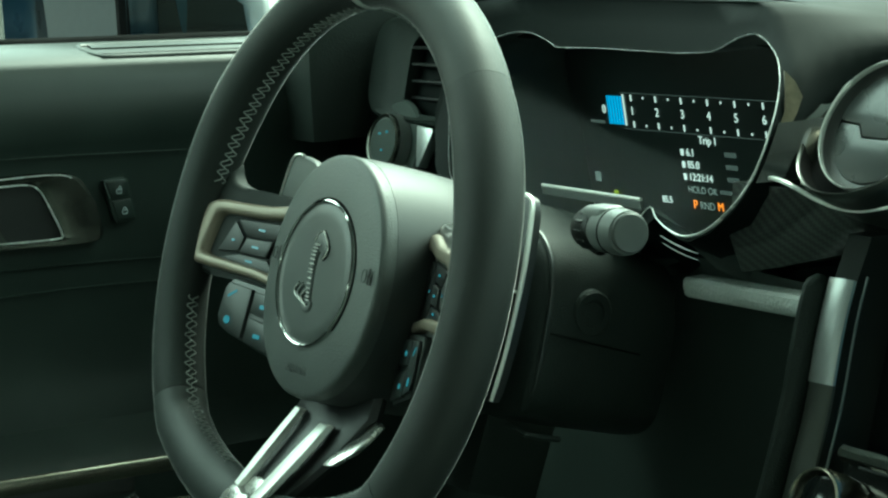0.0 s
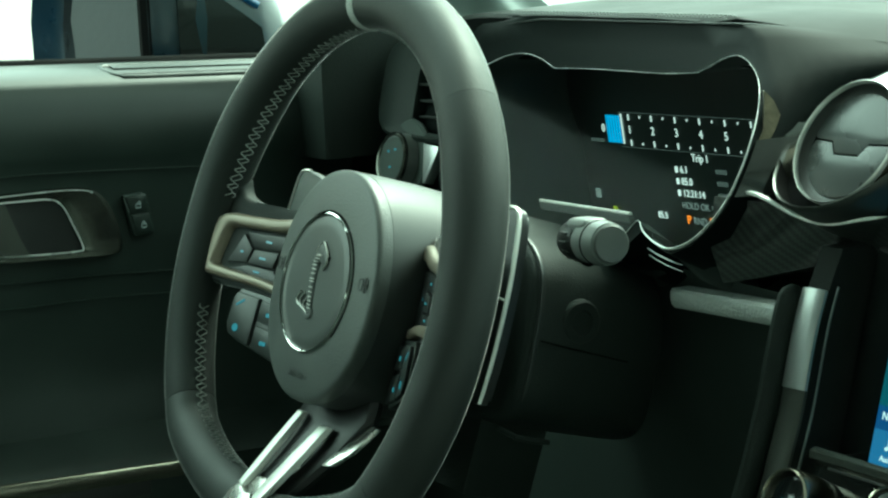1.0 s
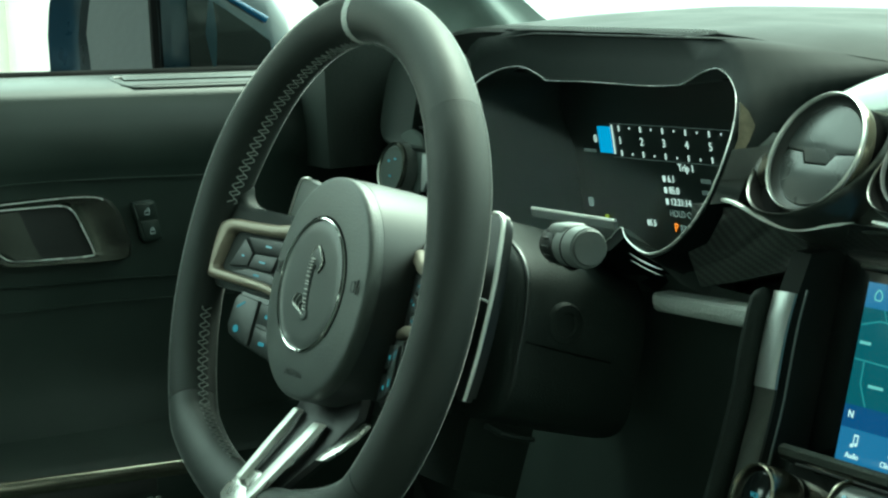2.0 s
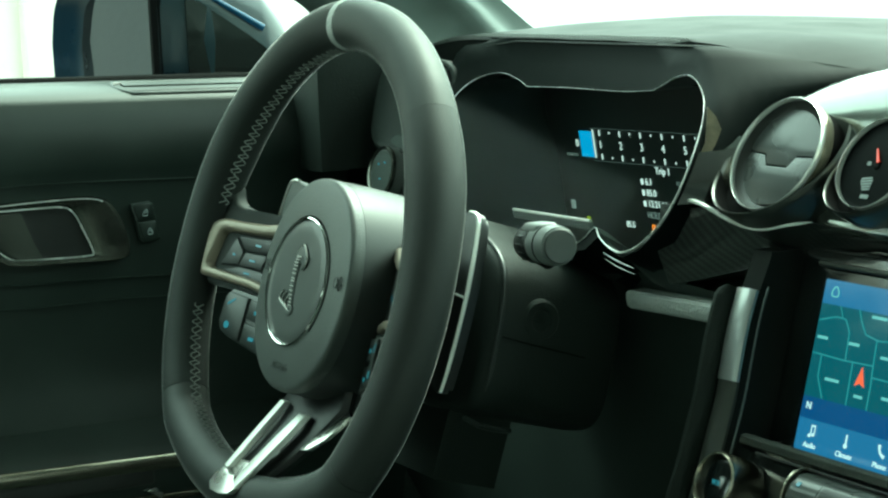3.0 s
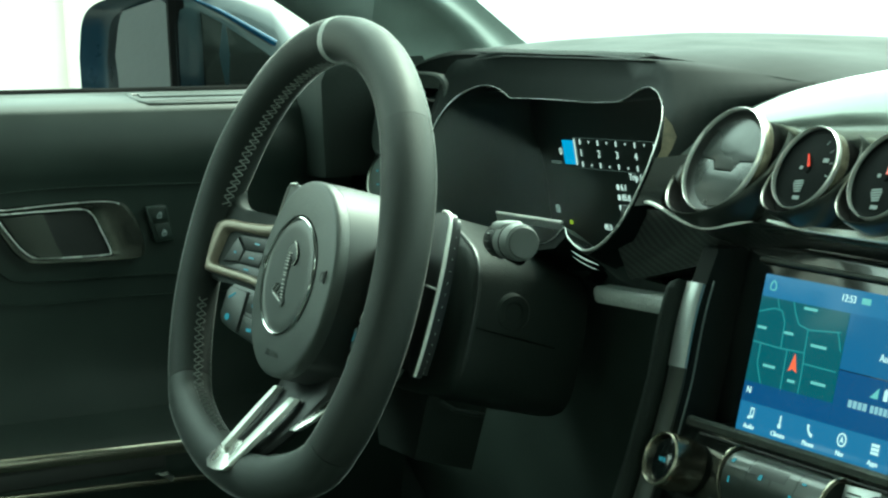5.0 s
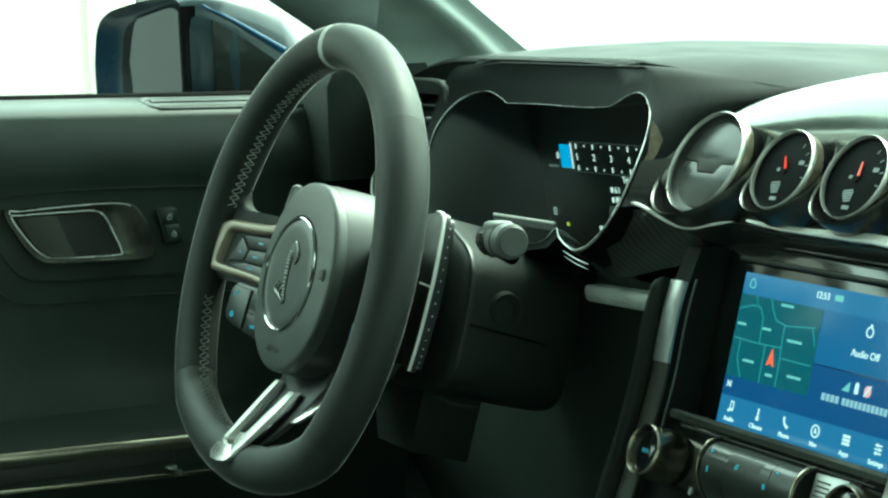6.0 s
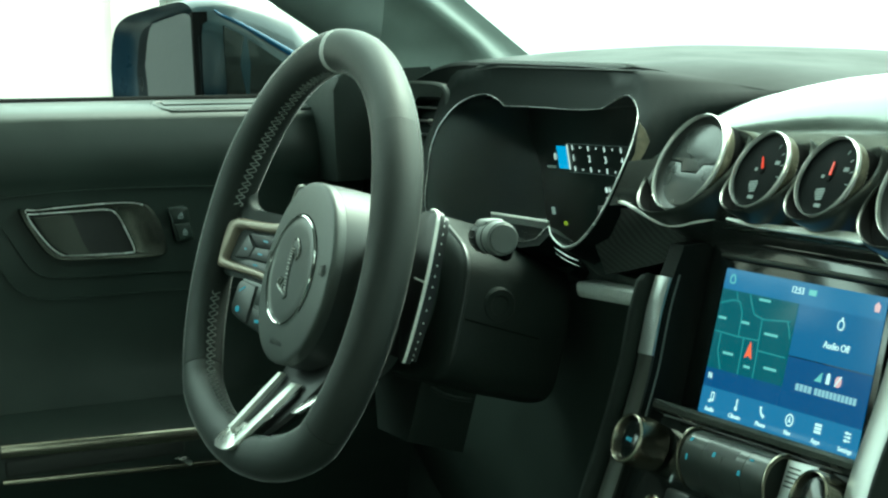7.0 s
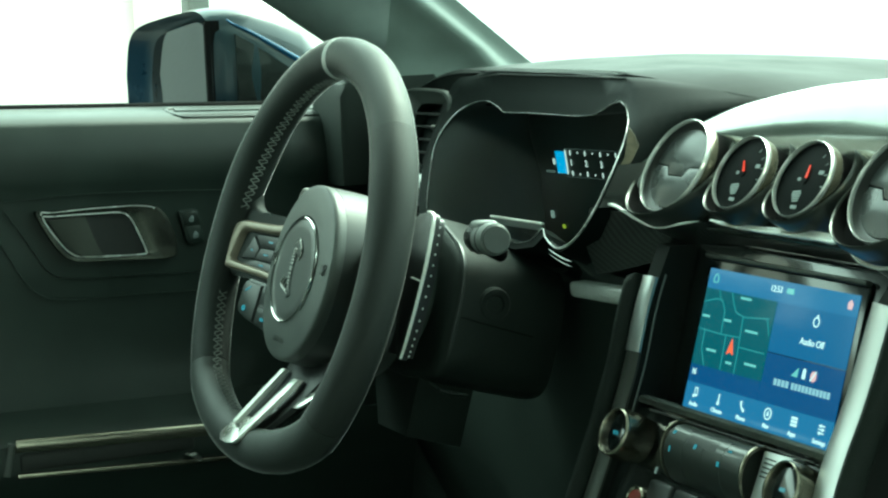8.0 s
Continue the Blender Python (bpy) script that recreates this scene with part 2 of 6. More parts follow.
BEZEL = material("satin_bezel_edge", (0.74, 0.75, 0.73), 0.28, 0.5, stain=0.1)
# Near-black that puts the shade of deep gaps into the colour; also seals.
GAP = material("unlit_black_gap", (0.004, 0.004, 0.004), 0.9, spec=0.05)
KEY = material("black_key_plastic", (0.009, 0.010, 0.0098), 0.42, grain=0.00004, grain_size=0.0006)
PAD_SIDE = material("dark_pad_side", (0.014, 0.015, 0.0145), 0.5, grain=0.00008, grain_size=0.0009)
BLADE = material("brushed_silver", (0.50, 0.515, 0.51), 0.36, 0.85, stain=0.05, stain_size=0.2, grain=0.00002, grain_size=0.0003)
COLLAR = material("cream_satin_lacquer", (0.36, 0.325, 0.25), 0.20, 0.8, stain=0.12, stain_size=0.02)
RING = material("bright_satin_metal", (0.86, 0.86, 0.83), 0.24, 0.6, stain=0.06)
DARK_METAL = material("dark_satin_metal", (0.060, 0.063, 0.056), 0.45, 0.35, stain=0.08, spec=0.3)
CHEEK = material("dull_black_side_trim", (0.010, 0.012, 0.011), 0.7, spec=0.15, grain=0.0001, grain_size=0.001)
HANDLE = material("dark_nickel", (0.105, 0.108, 0.095), 0.24, 0.9, stain=0.15, stain_size=0.02, grain=0.00004, grain_size=0.0003)
STRIP = material("bright_trim_strip", (0.92, 0.92, 0.89), 0.30, 0.15, stain=0.03)
BRONZE = material("warm_bronze_trim", (0.085, 0.073, 0.047), 0.42, 0.6, stain=0.25, stain_size=0.006, grain=0.0002, grain_size=0.002)
DIAL = material("black_gauge_dial", (0.003, 0.004, 0.004), 0.5, stain=0.05, spec=0.03)
RED_CAP = material("dark_red_plastic", (0.20, 0.02, 0.015), 0.35)
DIAL_PRINT = material("grey_dial_print", (0.22, 0.25, 0.25), 0.5)


def cover_lens(name):
    """Clear moulded cover: lets light through, with a faint pale veil put in as haze and a soft gloss."""
    m = bpy.data.materials.new(name)
    m.use_nodes = True
    n, l = m.node_tree.nodes, m.node_tree.links
    out = n["Material Output"]
    n.remove(n["Principled BSDF"])
    clear = n.new("ShaderNodeBsdfTransparent")
    # Small pale diffuse share, added as haze over the display.
    veil = n.new("ShaderNodeBsdfDiffuse")
    veil.inputs["Color"].default_value = (0.55, 0.62, 0.58, 1)
    shine = n.new("ShaderNodeBsdfGlossy")
    shine.inputs["Roughness"].default_value = 0.12
    noise = n.new("ShaderNodeTexNoise")
    noise.inputs["Scale"].default_value = 14
    tc = n.new("ShaderNodeTexCoord")
    l.new(tc.outputs["Object"], noise.inputs["Vector"])
    amount = n.new("ShaderNodeMapRange")
    amount.inputs["To Min"].default_value, amount.inputs["To Max"].default_value = 0.0004, 0.0012
    l.new(noise.outputs["Fac"], amount.inputs["Value"])
    film = n.new("ShaderNodeMixShader")
    l.new(amount.outputs["Result"], film.inputs["Fac"])
    l.new(clear.outputs["BSDF"], film.inputs[1])
    l.new(veil.outputs["BSDF"], film.inputs[2])
    mix = n.new("ShaderNodeMixShader")
    mix.inputs["Fac"].default_value = 0.006
    l.new(film.outputs["Shader"], mix.inputs[1])
    l.new(shine.outputs["BSDF"], mix.inputs[2])
    l.new(mix.outputs["Shader"], out.inputs["Surface"])
    return m


LENS = cover_lens("clear_cover_lens")


# ---- setting ----
def slab(name, x0, x1, y0, y1, z0, z1, mat, label, category, bevel=0.0):
    return single(name, box(x1 - x0, y1 - y0, z1 - z0, ((x0 + x1) / 2, (y0 + y1) / 2, (z0 + z1) / 2), bevel), mat, label, category, kind="structure")


slab("ground", -600, 600, -600, 600, -0.3, 0.0, CONCRETE, "grey concrete ground that runs to the horizon", "ground")
# Added and out of view: this wall only shapes the light on the cabin.
slab("fill_wall_east", 5.0, 5.2, -7.0, 14.0, 0.0, 4.2, DARK_WALL, "unseen dark grey wall added to cut light from the east", "wall")
# South wall and ceiling are added unseen, to bounce and block sky light.
slab("fill_wall_south", -1.2, 5.2, -7.2, -7.0, 0.0, 4.2, GREY_PAINT, "unseen grey wall added behind the car for fill light", "wall")
slab("ceiling", -1.2, 5.2, -7.2, 2.4, 4.2, 4.4, GREY_PAINT, "unseen grey ceiling added to limit the sky light", "ceiling")
slab("wall_west", -4.0, -3.75, -7.0, 1.30, 0.0, 2.3, WALL, "plain white painted wall beside the car", "wall")
slab("trim_column", -3.98, -3.72, 1.30, 1.42, 0.0, 2.3, WALL, "white square column at the end of the wall", "column", 0.01)
slab("trim_post", -4.02, -3.92, 1.50, 1.56, 0.0, 2.3, HEADLINER, "thin grey post beside a bright opening", "post", 0.005)

# ---- the car's shell ----
XC = -0.368          # the driver's centre line


def car_shell():
    car = thing("car_body", "deep blue car shell with dark cloth roof lining", "car")
    # roof skin and lining, a shallow dome over the cabin
    rings = []
    for i in range(13):
        y = -1.6 + 1.86 * i / 12
        drop = 0.05 * max(0.0, (y + 0.2) / 0.46) ** 2
        rings.append([(x, y, 1.30 - drop - 0.10 * (x / 0.62) ** 4 + 0.02 * s) for s in (0, 1) for x in ([-0.62 + 0.124 * k for k in range(11)] if s == 0 else [0.62 - 0.124 * k for k in range(11)])])
    part("roof", loft(rings), HEADLINER, car, "grey cloth roof lining")
    # rear bulkhead and floor
    part("rear_bulkhead", box(1.5, 0.06, 0.95, (0, -1.55, 0.70), 0.02), CARPET, car)
    part("floor_pan", box(1.56, 3.0, 0.06, (0, -0.2, 0.22), 0.02), CARPET, car, "black carpeted floor")
    part("bulkhead", box(1.5, 0.05, 0.65, (0, 1.12, 0.56), 0.01), CARPET, car)
    part("kick_panel", box(0.03, 0.52, 0.62, (-0.775, 0.93, 0.50), 0.01), CARPET, car)
    # outer skin on the driver's side, front wing, and the rear quarter
    rings = []
    for y in (-2.4, -1.9, -1.5, -1.1, -0.75):
        w = 0.90 + 0.05 * math.sin((y + 2.4) / 1.65 * math.pi)
        rings.append([(-w + 0.03, y, 0.30), (-w - 0.02, y, 0.45), (-w - 0.01, y, 0.62), (-w + 0.01, y, 0.80), (-w + 0.09, y, 0.93), (-w + 0.16, y, 0.95), (-w + 0.16, y, 0.30)])
    part("rear_quarter", loft(rings), BLUE_PAINT, car, "glossy deep blue rear quarter panel")
    rings = []
    for y in (0.96, 1.3, 1.7, 2.1):
        rings.append([(-0.90, y, 0.35), (-0.94, y, 0.55), (-0.93, y, 0.72), (-0.88, y, 0.84 - 0.03 * (y - 1)), (-0.70, y, 0.885 - 0.05 * (y - 1)), (-0.70, y, 0.35)])
    part("front_wing", loft(rings), BLUE_PAINT, car, "glossy deep blue front wing")
    return car


car_shell()


def screen_pillar(side):
    """The sloping windscreen pillar: padded trim, and the dark frame of the door opening before it."""
    ob = thing("windscreen_pillar", "grey-green moulded trim on the sloping windscreen pillar", "pillar")
    rings, frames = [], []
    for k in range(29):
        z = 0.895 + 0.36 * k / 28
        yr = 0.852 - 1.37 * (z - 0.945)
        yl = min(0.5780 - 1.59 * (z - 0.996), 0.634)
        x = side * (0.700 - 0.30 * max(0.0, z - 0.95))
        rings.append([(x + side * dx, yl + (yr - yl) * f, z) for f, dx in ((0.20, 0.03), (0.17, 0.012), (0.30, 0.004), (0.50, 0.000), (0.60, -0.003), (0.66, -0.0065), (0.71, -0.0095), (0.75, -0.0100), (0.79, -0.0075), (0.82, -0.0035), (0.85, -0.0005), (0.90, 0.001), (0.97, 0.002), (1.0, 0.008), (0.95, 0.06), (0.5, 0.07))])
        ys = min(0.682, yr - 0.015)
        sink = 1 - min(1.0, max(0.0, (z - 0.945) / 0.030))
        xs = x - side * 0.012 + side * 0.018 * sink * sink
        frames.append([(xs + side * 0.05, yl + 0.020, z), (xs + side * 0.004, yl, z), (xs - side * 0.002, yl + 0.012, z), (xs - side * 0.004, (yl + max(ys, yl + 0.03)) / 2, z), (xs - side * 0.001, max(ys, yl + 0.03) - 0.010, z), (xs + side * 0.006, max(ys, yl + 0.03), z), (xs + side * 0.05, max(ys, yl + 0.03) - 0.004, z)])
    part("trim", loft(rings), PILLAR, ob)
    part("door_frame", loft(frames[4:]), FRAME, ob, "dark door frame moulding")
    return ob


screen_pillar(-1)
screen_pillar(1)


# ---- dashboard ----
def fascia_y(x, z):
    """The leaning, slightly wrapped face that carries the instrument binnacle."""
    u = abs(x - XB)
    return 0.692 + 0.59 * (z - 0.91) - (3.4 if x > XB else 0.8) * max(0.0, u - 0.10) ** 2


XB = -0.3640         # the binnacle's centre line
HALF = [(0.0, 0.910), (0.040, 0.910), (0.072, 0.9102), (0.081, 0.9135), (0.092, 0.9190), (0.105, 0.9215), (0.120, 0.918),
        (0.140, 0.909), (0.157, 0.895), (0.168, 0.877), (0.1725, 0.858), (0.1690, 0.843), (0.1570, 0.829),
        (0.1390, 0.8165), (0.119, 0.8105), (0.102, 0.812), (0.086, 0.817), (0.076, 0.8225), (0.066, 0.8120), (0.04, 0.8080), (0.0, 0.8080)]
OUTBOARD = [(0.040, 0.9085), (0.076, 0.9078), (0.088, 0.9076), (0.094, 0.9095), (0.108, 0.9130), (0.122, 0.9155), (0.134, 0.9162), (0.147, 0.9150),
            (0.160, 0.9115), (0.171, 0.9060), (0.1785, 0.8980), (0.1828, 0.8880), (0.1828, 0.8770), (0.1770, 0.8630), (0.1650, 0.8460), (0.1530, 0.8300),
            (0.139, 0.8175), (0.119, 0.8105), (0.102, 0.809), (0.086, 0.8085), (0.074, 0.808), (0.04, 0.808)]
BINNACLE = [(u, z - 0.0015) if z == 0.910 else (u, z) for u, z in HALF] + [(-u, z) for u, z in OUTBOARD[::-1]]


def on_fascia(u, z, lift=0.0):
    return Vector((XB + u, fascia_y(XB + u, z) - lift * 0.86, z + lift * 0.5))


def pad_edge(x):
    """Front edge of the dash top at x: its y, its height, and the height behind it. The brow's right side runs back in a diagonal."""
    u = x - XB
    if u > 0:
        k = min(1.0, max(0.0, (u - 0.058) / 0.142))
        k = k * k * (1.6 - 0.6 * k)
        return 0.709 + 0.036 * k, 0.9445 - 0.0345 * k, 0.9485 + 0.001 * k - 0.0175 * min(1.9, max(0.0, (u + 0.056) / 0.306) ** 1.6)
    k = max(0.0, (-u - 0.19) / 0.145) ** 2
    return 0.709 + 0.006 * min(1.0, k), 0.9445 - 0.021 * k, 0.9485 - 0.021 * k


def pad_z(x, y):
    """Height of the dash top: level behind the brow, a slope behind the diagonal."""
    front, edge, crown = pad_edge(x)
    k = min(1.0, max(0.0, (x - XB - 0.05) / 0.10))
    flat = min(1.0, (y - front) / 0.13)
    steep = min(1.0, (y - front) / 0.20)
    ease = flat * flat * (3 - 2 * flat) * (1 - k) + (1 - (1 - steep) ** 2) * k
    return edge + (crown - edge) * ease - 0.004 * (1 - min(1.0, (y - front) / 0.008)) ** 2


def dashboard():
    ob = thing("dashboard", "dark soft-skinned dashboard with stitched brow over the instruments", "dashboard")
    # top pad: a height field from the brow to the foot of the windscreen
    nx, ny = 70, 22
    rows = []
    for j in range(ny + 1):
        row = []
        for i in range(nx + 1):
            x = -0.76 + 1.52 * i / nx
            u = x - XC
            front, edge, crown = pad_edge(x)
            start = front + 0.045 * min(1.0, max(0.0, (x - XB - 0.06) / 0.15))
            y = start + (1.10 - start) * (j / ny) ** 1.3
            z = pad_z(x, y) - 0.10 * max(0.0, y - 0.93) ** 1.3 - min(0.030, 0.08 * max(0.0, x + 0.60) ** 1.8) * min(1.0, max(0.0, (y - 0.80) / 0.16))
            row.append((x, y, z))
        rows.append(row)
    under = [[(x, y, z - 0.03) for x, y, z in r] for r in rows]
    bm = loft([r + under[k][::-1] for k, r in enumerate(rows)])
    part("top_pad", bm, DASH, ob, "dark green-grey soft-touch dash top")
    # seam just behind the brow's edge
    seam = []
    for k in range(61):
        u = -0.17 + 0.29 * k / 60
        seam.append(on_fascia(u, 0.9400 - 0.10 * max(0, abs(u) - 0.13), 0.0006))
    part("seam", sweep(seam, oval(0.0008, 0.0008, 6), (0, 0, 1), taper=lambda t: min(1.0, 8 * t, 8 * (1 - t)) + 0.05), LEATHER, ob)
    # two rows of stitches along the brow and down its diagonal
    bms = []
    for row in (0.0045, 0.0125):
        for k in range(66):
            x = XB - 0.20 + 0.0042 * k
            front, edge, crown = pad_edge(x)
            y = front + row
            z = pad_z(x, y)
            slope = math.atan2(pad_edge(x + 0.004)[1] - edge, 0.004)
            turn = math.atan2(pad_edge(x + 0.004)[0] - front, 0.004)
            m = Matrix.Translation((x, y, z + 0.0002)) @ Matrix.Rotation(turn, 4, "Z") @ Matrix.Rotation(-slope, 4, "Y")
            bms.append(moved(box(0.0026, 0.0007, 0.0006), m))
    st = part("stitching", join(*bms), STITCH, ob, "two rows of grey stitches")
    st["kind"] = "stuff"
    # face with the binnacle's opening
    outer = []
    for u, z in BINNACLE:
        near = min(1.0, max(0.0, (u - 0.085) / 0.04))
        uo = u * 1.07 + (0.004 if u > 0 else -0.004)
        zo = 0.868 + (z - 0.868) * 1.07
        if z > 0.868:
            rise = min(1.0, (z - 0.868) / 0.035)
            zo = zo + (0.9405 - 0.10 * max(0, abs(u) - 0.13) - zo) * rise
            uo = u * (1.07 + 0.08 * rise)
        away = Vector((u, z - 0.868)).normalized()
        outer.append((uo + (u + 0.0030 * away.x - uo) * near, zo + (z + 0.0030 * away.y - zo) * near))
    # the brow's left side runs out to the door; its right side rolls over into the dash top in one soft hump
    flank = []
    for (ub, zb), (u, z) in zip(BINNACLE, outer):
        p = on_fascia(u, z)
        if u > 0.03:
            k = min(1.0, (u - 0.03) / 0.125) if z > 0.895 else 1.0
            low = max(0.0, (0.90 - z) / 0.09)
            x = XB + 0.03 + (0.180 - 0.029 * min(1.0, max(0.0, (0.905 - z) / 0.015))) * k
            front, edge, crown = pad_edge(x)
            back = 0.002 + 0.060 * min(1.0, max(0.0, (k - 0.15) / 0.5)) * (1 - min(1.0, low * 2))
            q = Vector((x - 0.004 * low + 0.3 * back, front + back - 0.01 * low, pad_z(x + 0.3 * back, front + back) - 0.0004 * k - 0.06 * low))
            under = min(1.0, max(0.0, (0.862 - z) / 0.025))
            q = q.lerp(p + Vector((0.010, 0.050, -0.030)), under)
            steep = min(1.0, max(0.0, (0.905 - z) / 0.02))
            far = (q - p).length
            a = p.lerp(q, 0.33) + Vector((0.002 - 0.010 * steep, -0.06 + 0.40 * steep, 0.03)) * (far * (1 - under))
            slope = (pad_z(q.x + 0.0018, q.y + 0.006) - pad_z(q.x, q.y)) / 0.006
            inward = Vector((0.3, 1.0, slope)).normalized()
            c = (q - inward * (far * 0.45)).lerp(p.lerp(q, 0.72), under)
        elif u < -0.085:
            k = min(1.0, max(0.0, (-ub - 0.125) / 0.055)) if zb > 0.89 else 1.0
            k = k * k * (3 - 2 * k)
            x = XB + u - 0.004 - k * (0.391 + u - 0.004)
            front, edge, crown = pad_edge(x)
            down = max(0.0, (0.858 - zb) / 0.048)
            q = Vector((x + 0.12 * down, front + 0.003 - 0.030 * down, edge - 0.002 - 0.130 * down))
            a = p + Vector((-0.010 * k, 0.030 * k, 0.004 * (1 - k)))
            c = Vector((p.x + (q.x - p.x) * (0.35 * k + 0.2), q.y + 0.004 * k - 0.003, p.z + (q.z - p.z) * 0.7))
        else:
            front, edge, crown = pad_edge(XB + u)
            q = Vector((p.x, front + 0.003, edge - 0.0015)) if z > 0.868 else Vector((p.x, p.y + 0.022, p.z))
            a, c = p.lerp(q, 0.33), p.lerp(q, 0.66) + (Vector((0, -0.004, 0.001)) if z > 0.868 else Vector((0, 0, 0)))
        flank.append((q, c, a, p))
    mid = [((u + uo) / 2, (z + zo) / 2) for (u, z), (uo, zo) in zip(BINNACLE, outer)]
    rings = []
    for k in range(13):
        s = k / 12
        rings.append([q * (1 - s) ** 3 + c * 3 * s * (1 - s) ** 2 + a * 3 * s * s * (1 - s) + p * s ** 3 for q, c, a, p in flank])
    rings += [[on_fascia(u, z) for u, z in mid], [on_fascia(u, z, 0.001) for u, z in BINNACLE]]
    part("binnacle_face", loft(rings, caps=False), DASH, ob, sharp=75)
    # left end of the dash, round the driver's vent
    rings = []
    for x in (-0.755, -0.72, -0.66, -0.60, -0.57):
        rings.append([(x, 0.74, 0.925), (x, 0.712, 0.915), (x, 0.697, 0.895), (x, 0.687, 0.86), (x, 0.679, 0.82), (x, 0.675, 0.78), (x, 0.687, 0.74), (x, 0.80, 0.74), (x, 0.80, 0.925)])
    part("end_panel", loft(rings), DASH, ob)
    # knee panels
    rings = []
    for x in (-0.755, -0.60, -0.40, -0.29, -0.22, -0.17, -0.145):
        dip = 0.02 * math.sin((x + 0.755) / 0.61 * math.pi)
        rings.append([(x, 0.70, 0.762), (x, 0.655 + dip, 0.790), (x, 0.675 + dip, 0.76), (x, 0.675 + dip, 0.72), (x, 0.70, 0.60), (x, 0.76, 0.48), (x, 0.95, 0.42), (x, 1.0, 0.74)])
    part("knee_panel", loft(rings), DARK_PLASTIC, ob, "black moulded knee panel")
    return ob


dashboard()


def instrument_cluster():
    ob = thing("instrument_cluster", "digital instrument cluster in a chrome-edged binnacle, switched on", "instrument cluster")
    centre = Vector((XC, 0, 0.866))
    rings = []
    for k, s, low in ((0, 1.0, 0.0), (0.06, 1.0, 0.004), (0.22, 1.06, 0.022), (0.6, 1.10, 0.040), (1.0, 1.10, 0.045)):
        ring = []
        for u, z in BINNACLE:
            p = on_fascia(u, z, -0.0005)
            sink = low * max(0.0, (0.868 - z) / 0.05)
            deep = 0.772 + 0.12 * (z - sink - 0.86)
            ring.append(Vector((XB + u * (s if u > 0 else 1.0 + 0.15 * (s - 1)), p.y + (deep - p.y) * k, 0.868 + (z - 0.868) * (1 + 0.2 * (s - 1)) - sink)))
        rings.append(ring)
    part("hood", loft(rings, caps=False), HOOD_SKIN, ob, "black inner hood")
    chrome = [on_fascia(u, z, 0.001) for u, z in BINNACLE]

    def bezel_width(t):
        """Thin along the top, broader round the inboard foot and the outboard side."""
        return 0.5 - 0.4 * math.exp(-((t - 0.47) / 0.05) ** 2) + 3.2 * math.exp(-((t - 0.29) / 0.085) ** 2) + 0.9 * math.exp(-((t - 0.72) / 0.06) ** 2)
    part("bezel", sweep(smooth_path(chrome, 3, True), oval(0.00024, 0.00032, 8), (0, -0.86, 0.5), closed=True, taper=bezel_width), BEZEL, ob, "thin chrome edging")
    lens = [[on_fascia(u * s, 0.868 + (z - 0.868) * s, -0.0008) for u, z in BINNACLE] for s in (0.995, 0.8, 0.6, 0.4, 0.2, 0.001)]
    pane = part("lens", loft(lens, caps=False), LENS, ob, "clear cover lens with a faint added haze")
    pane.visible_shadow = False
    for lift, w in ((0.0, 0.0005), (0.004, 0.0003)):
        fin = [Vector((-0.279 + 0.030 * s + 0.3 * lift, 0.640 + 0.004 * s, 0.8065 - 0.0115 * s + 0.004 * s * s - lift)) for s in [k / 8 for k in range(9)]]
        part("lower_fin", sweep(fin, oval(w, w, 6), (0, -0.86, 0.5), taper=lambda t: 0.3 + 2.4 * t * (1 - t)), BEZEL, ob, "fine bright crease")
    disp = facing((XC, 0.768, 0.862), -7) @ Matrix.Rotation(radians(1.2), 4, "Z")
    panel = part("display", box(0.362, 0.166, 0.004, (0, -0.037, -0.002), 0.001), DISPLAY_GLASS, ob, "wide dark display panel", disp)

    def mark(name, x, y, w, h, mat):
        return part(name, box(w, h, 0.0006, (x, y, 0.0005)), mat, panel)

    def words(name, text, size, mat, x, y, align="CENTER"):
        return lettering(name, text, size, mat, panel, Matrix.Translation((x, y, 0.0006)), align=align)
    # revolution scale
    x1, step, y0 = -0.1052, 0.0282, -0.0035
    mark("bar", x1 - 0.0195, y0, 0.0185, 0.0205, GLOW_BLUE)
    for k in range(6):
        mark("bar_stripe", x1 - 0.027 + 0.0033 * k, y0, 0.0007, 0.0205, UI_NAVY).location.z = 0.0002
    mark("bar_edge", x1 - 0.0092, y0 + 0.0006, 0.0014, 0.0225, GLOW_WHITE)
    for k in range(1, 8):
        x = x1 + step * (k - 1)
        words("digit", str(k), 0.0085, GLOW_WHITE, x, y0)
        for y in (0.0095, -0.0095):
            mark("tick", x, y0 + y, 0.0011, 0.0044, GLOW_WHITE)
            if k < 7:
                mark("tick", x + step / 2, y0 + y * 1.05, 0.0009, 0.0016, GLOW_WHITE)
    for y in (0.0130, -0.0130):
        mark("scale_line", 0.0, y0 + y, 0.235, 0.0003, GLOW_FAINT)
    words("digit", "0", 0.0085, GLOW_WHITE, x1 - 0.0335, y0)
    mark("caption_bar", x1 - 0.043, -0.0128, 0.017, 0.0022, GLOW_FAINT)
    # trip list
    words("trip_title", "Trip 1", 0.0078, GLOW_WHITE, -0.0255, -0.0207)
    for k, text in enumerate(("6.1", "85.0", "12:21:14")):
        y = -0.0300 - 0.0086 * k
        words("trip_value", text, 0.0074, GLOW_WHITE, -0.0505, y, "LEFT")
        mark("trip_icon", -0.0548, y, 0.0030, 0.0044, GLOW_WHITE)
        mark("unit_bar", -0.0035, y + 0.001, 0.012, 0.0032, GLOW_FAINT)
    words("hint", "HOLD OK", 0.0070, GLOW_DIM, -0.0535, -0.0561, "LEFT")
    mark("hint_bar", -0.008, -0.0555, 0.022, 0.0026, GLOW_FAINT)
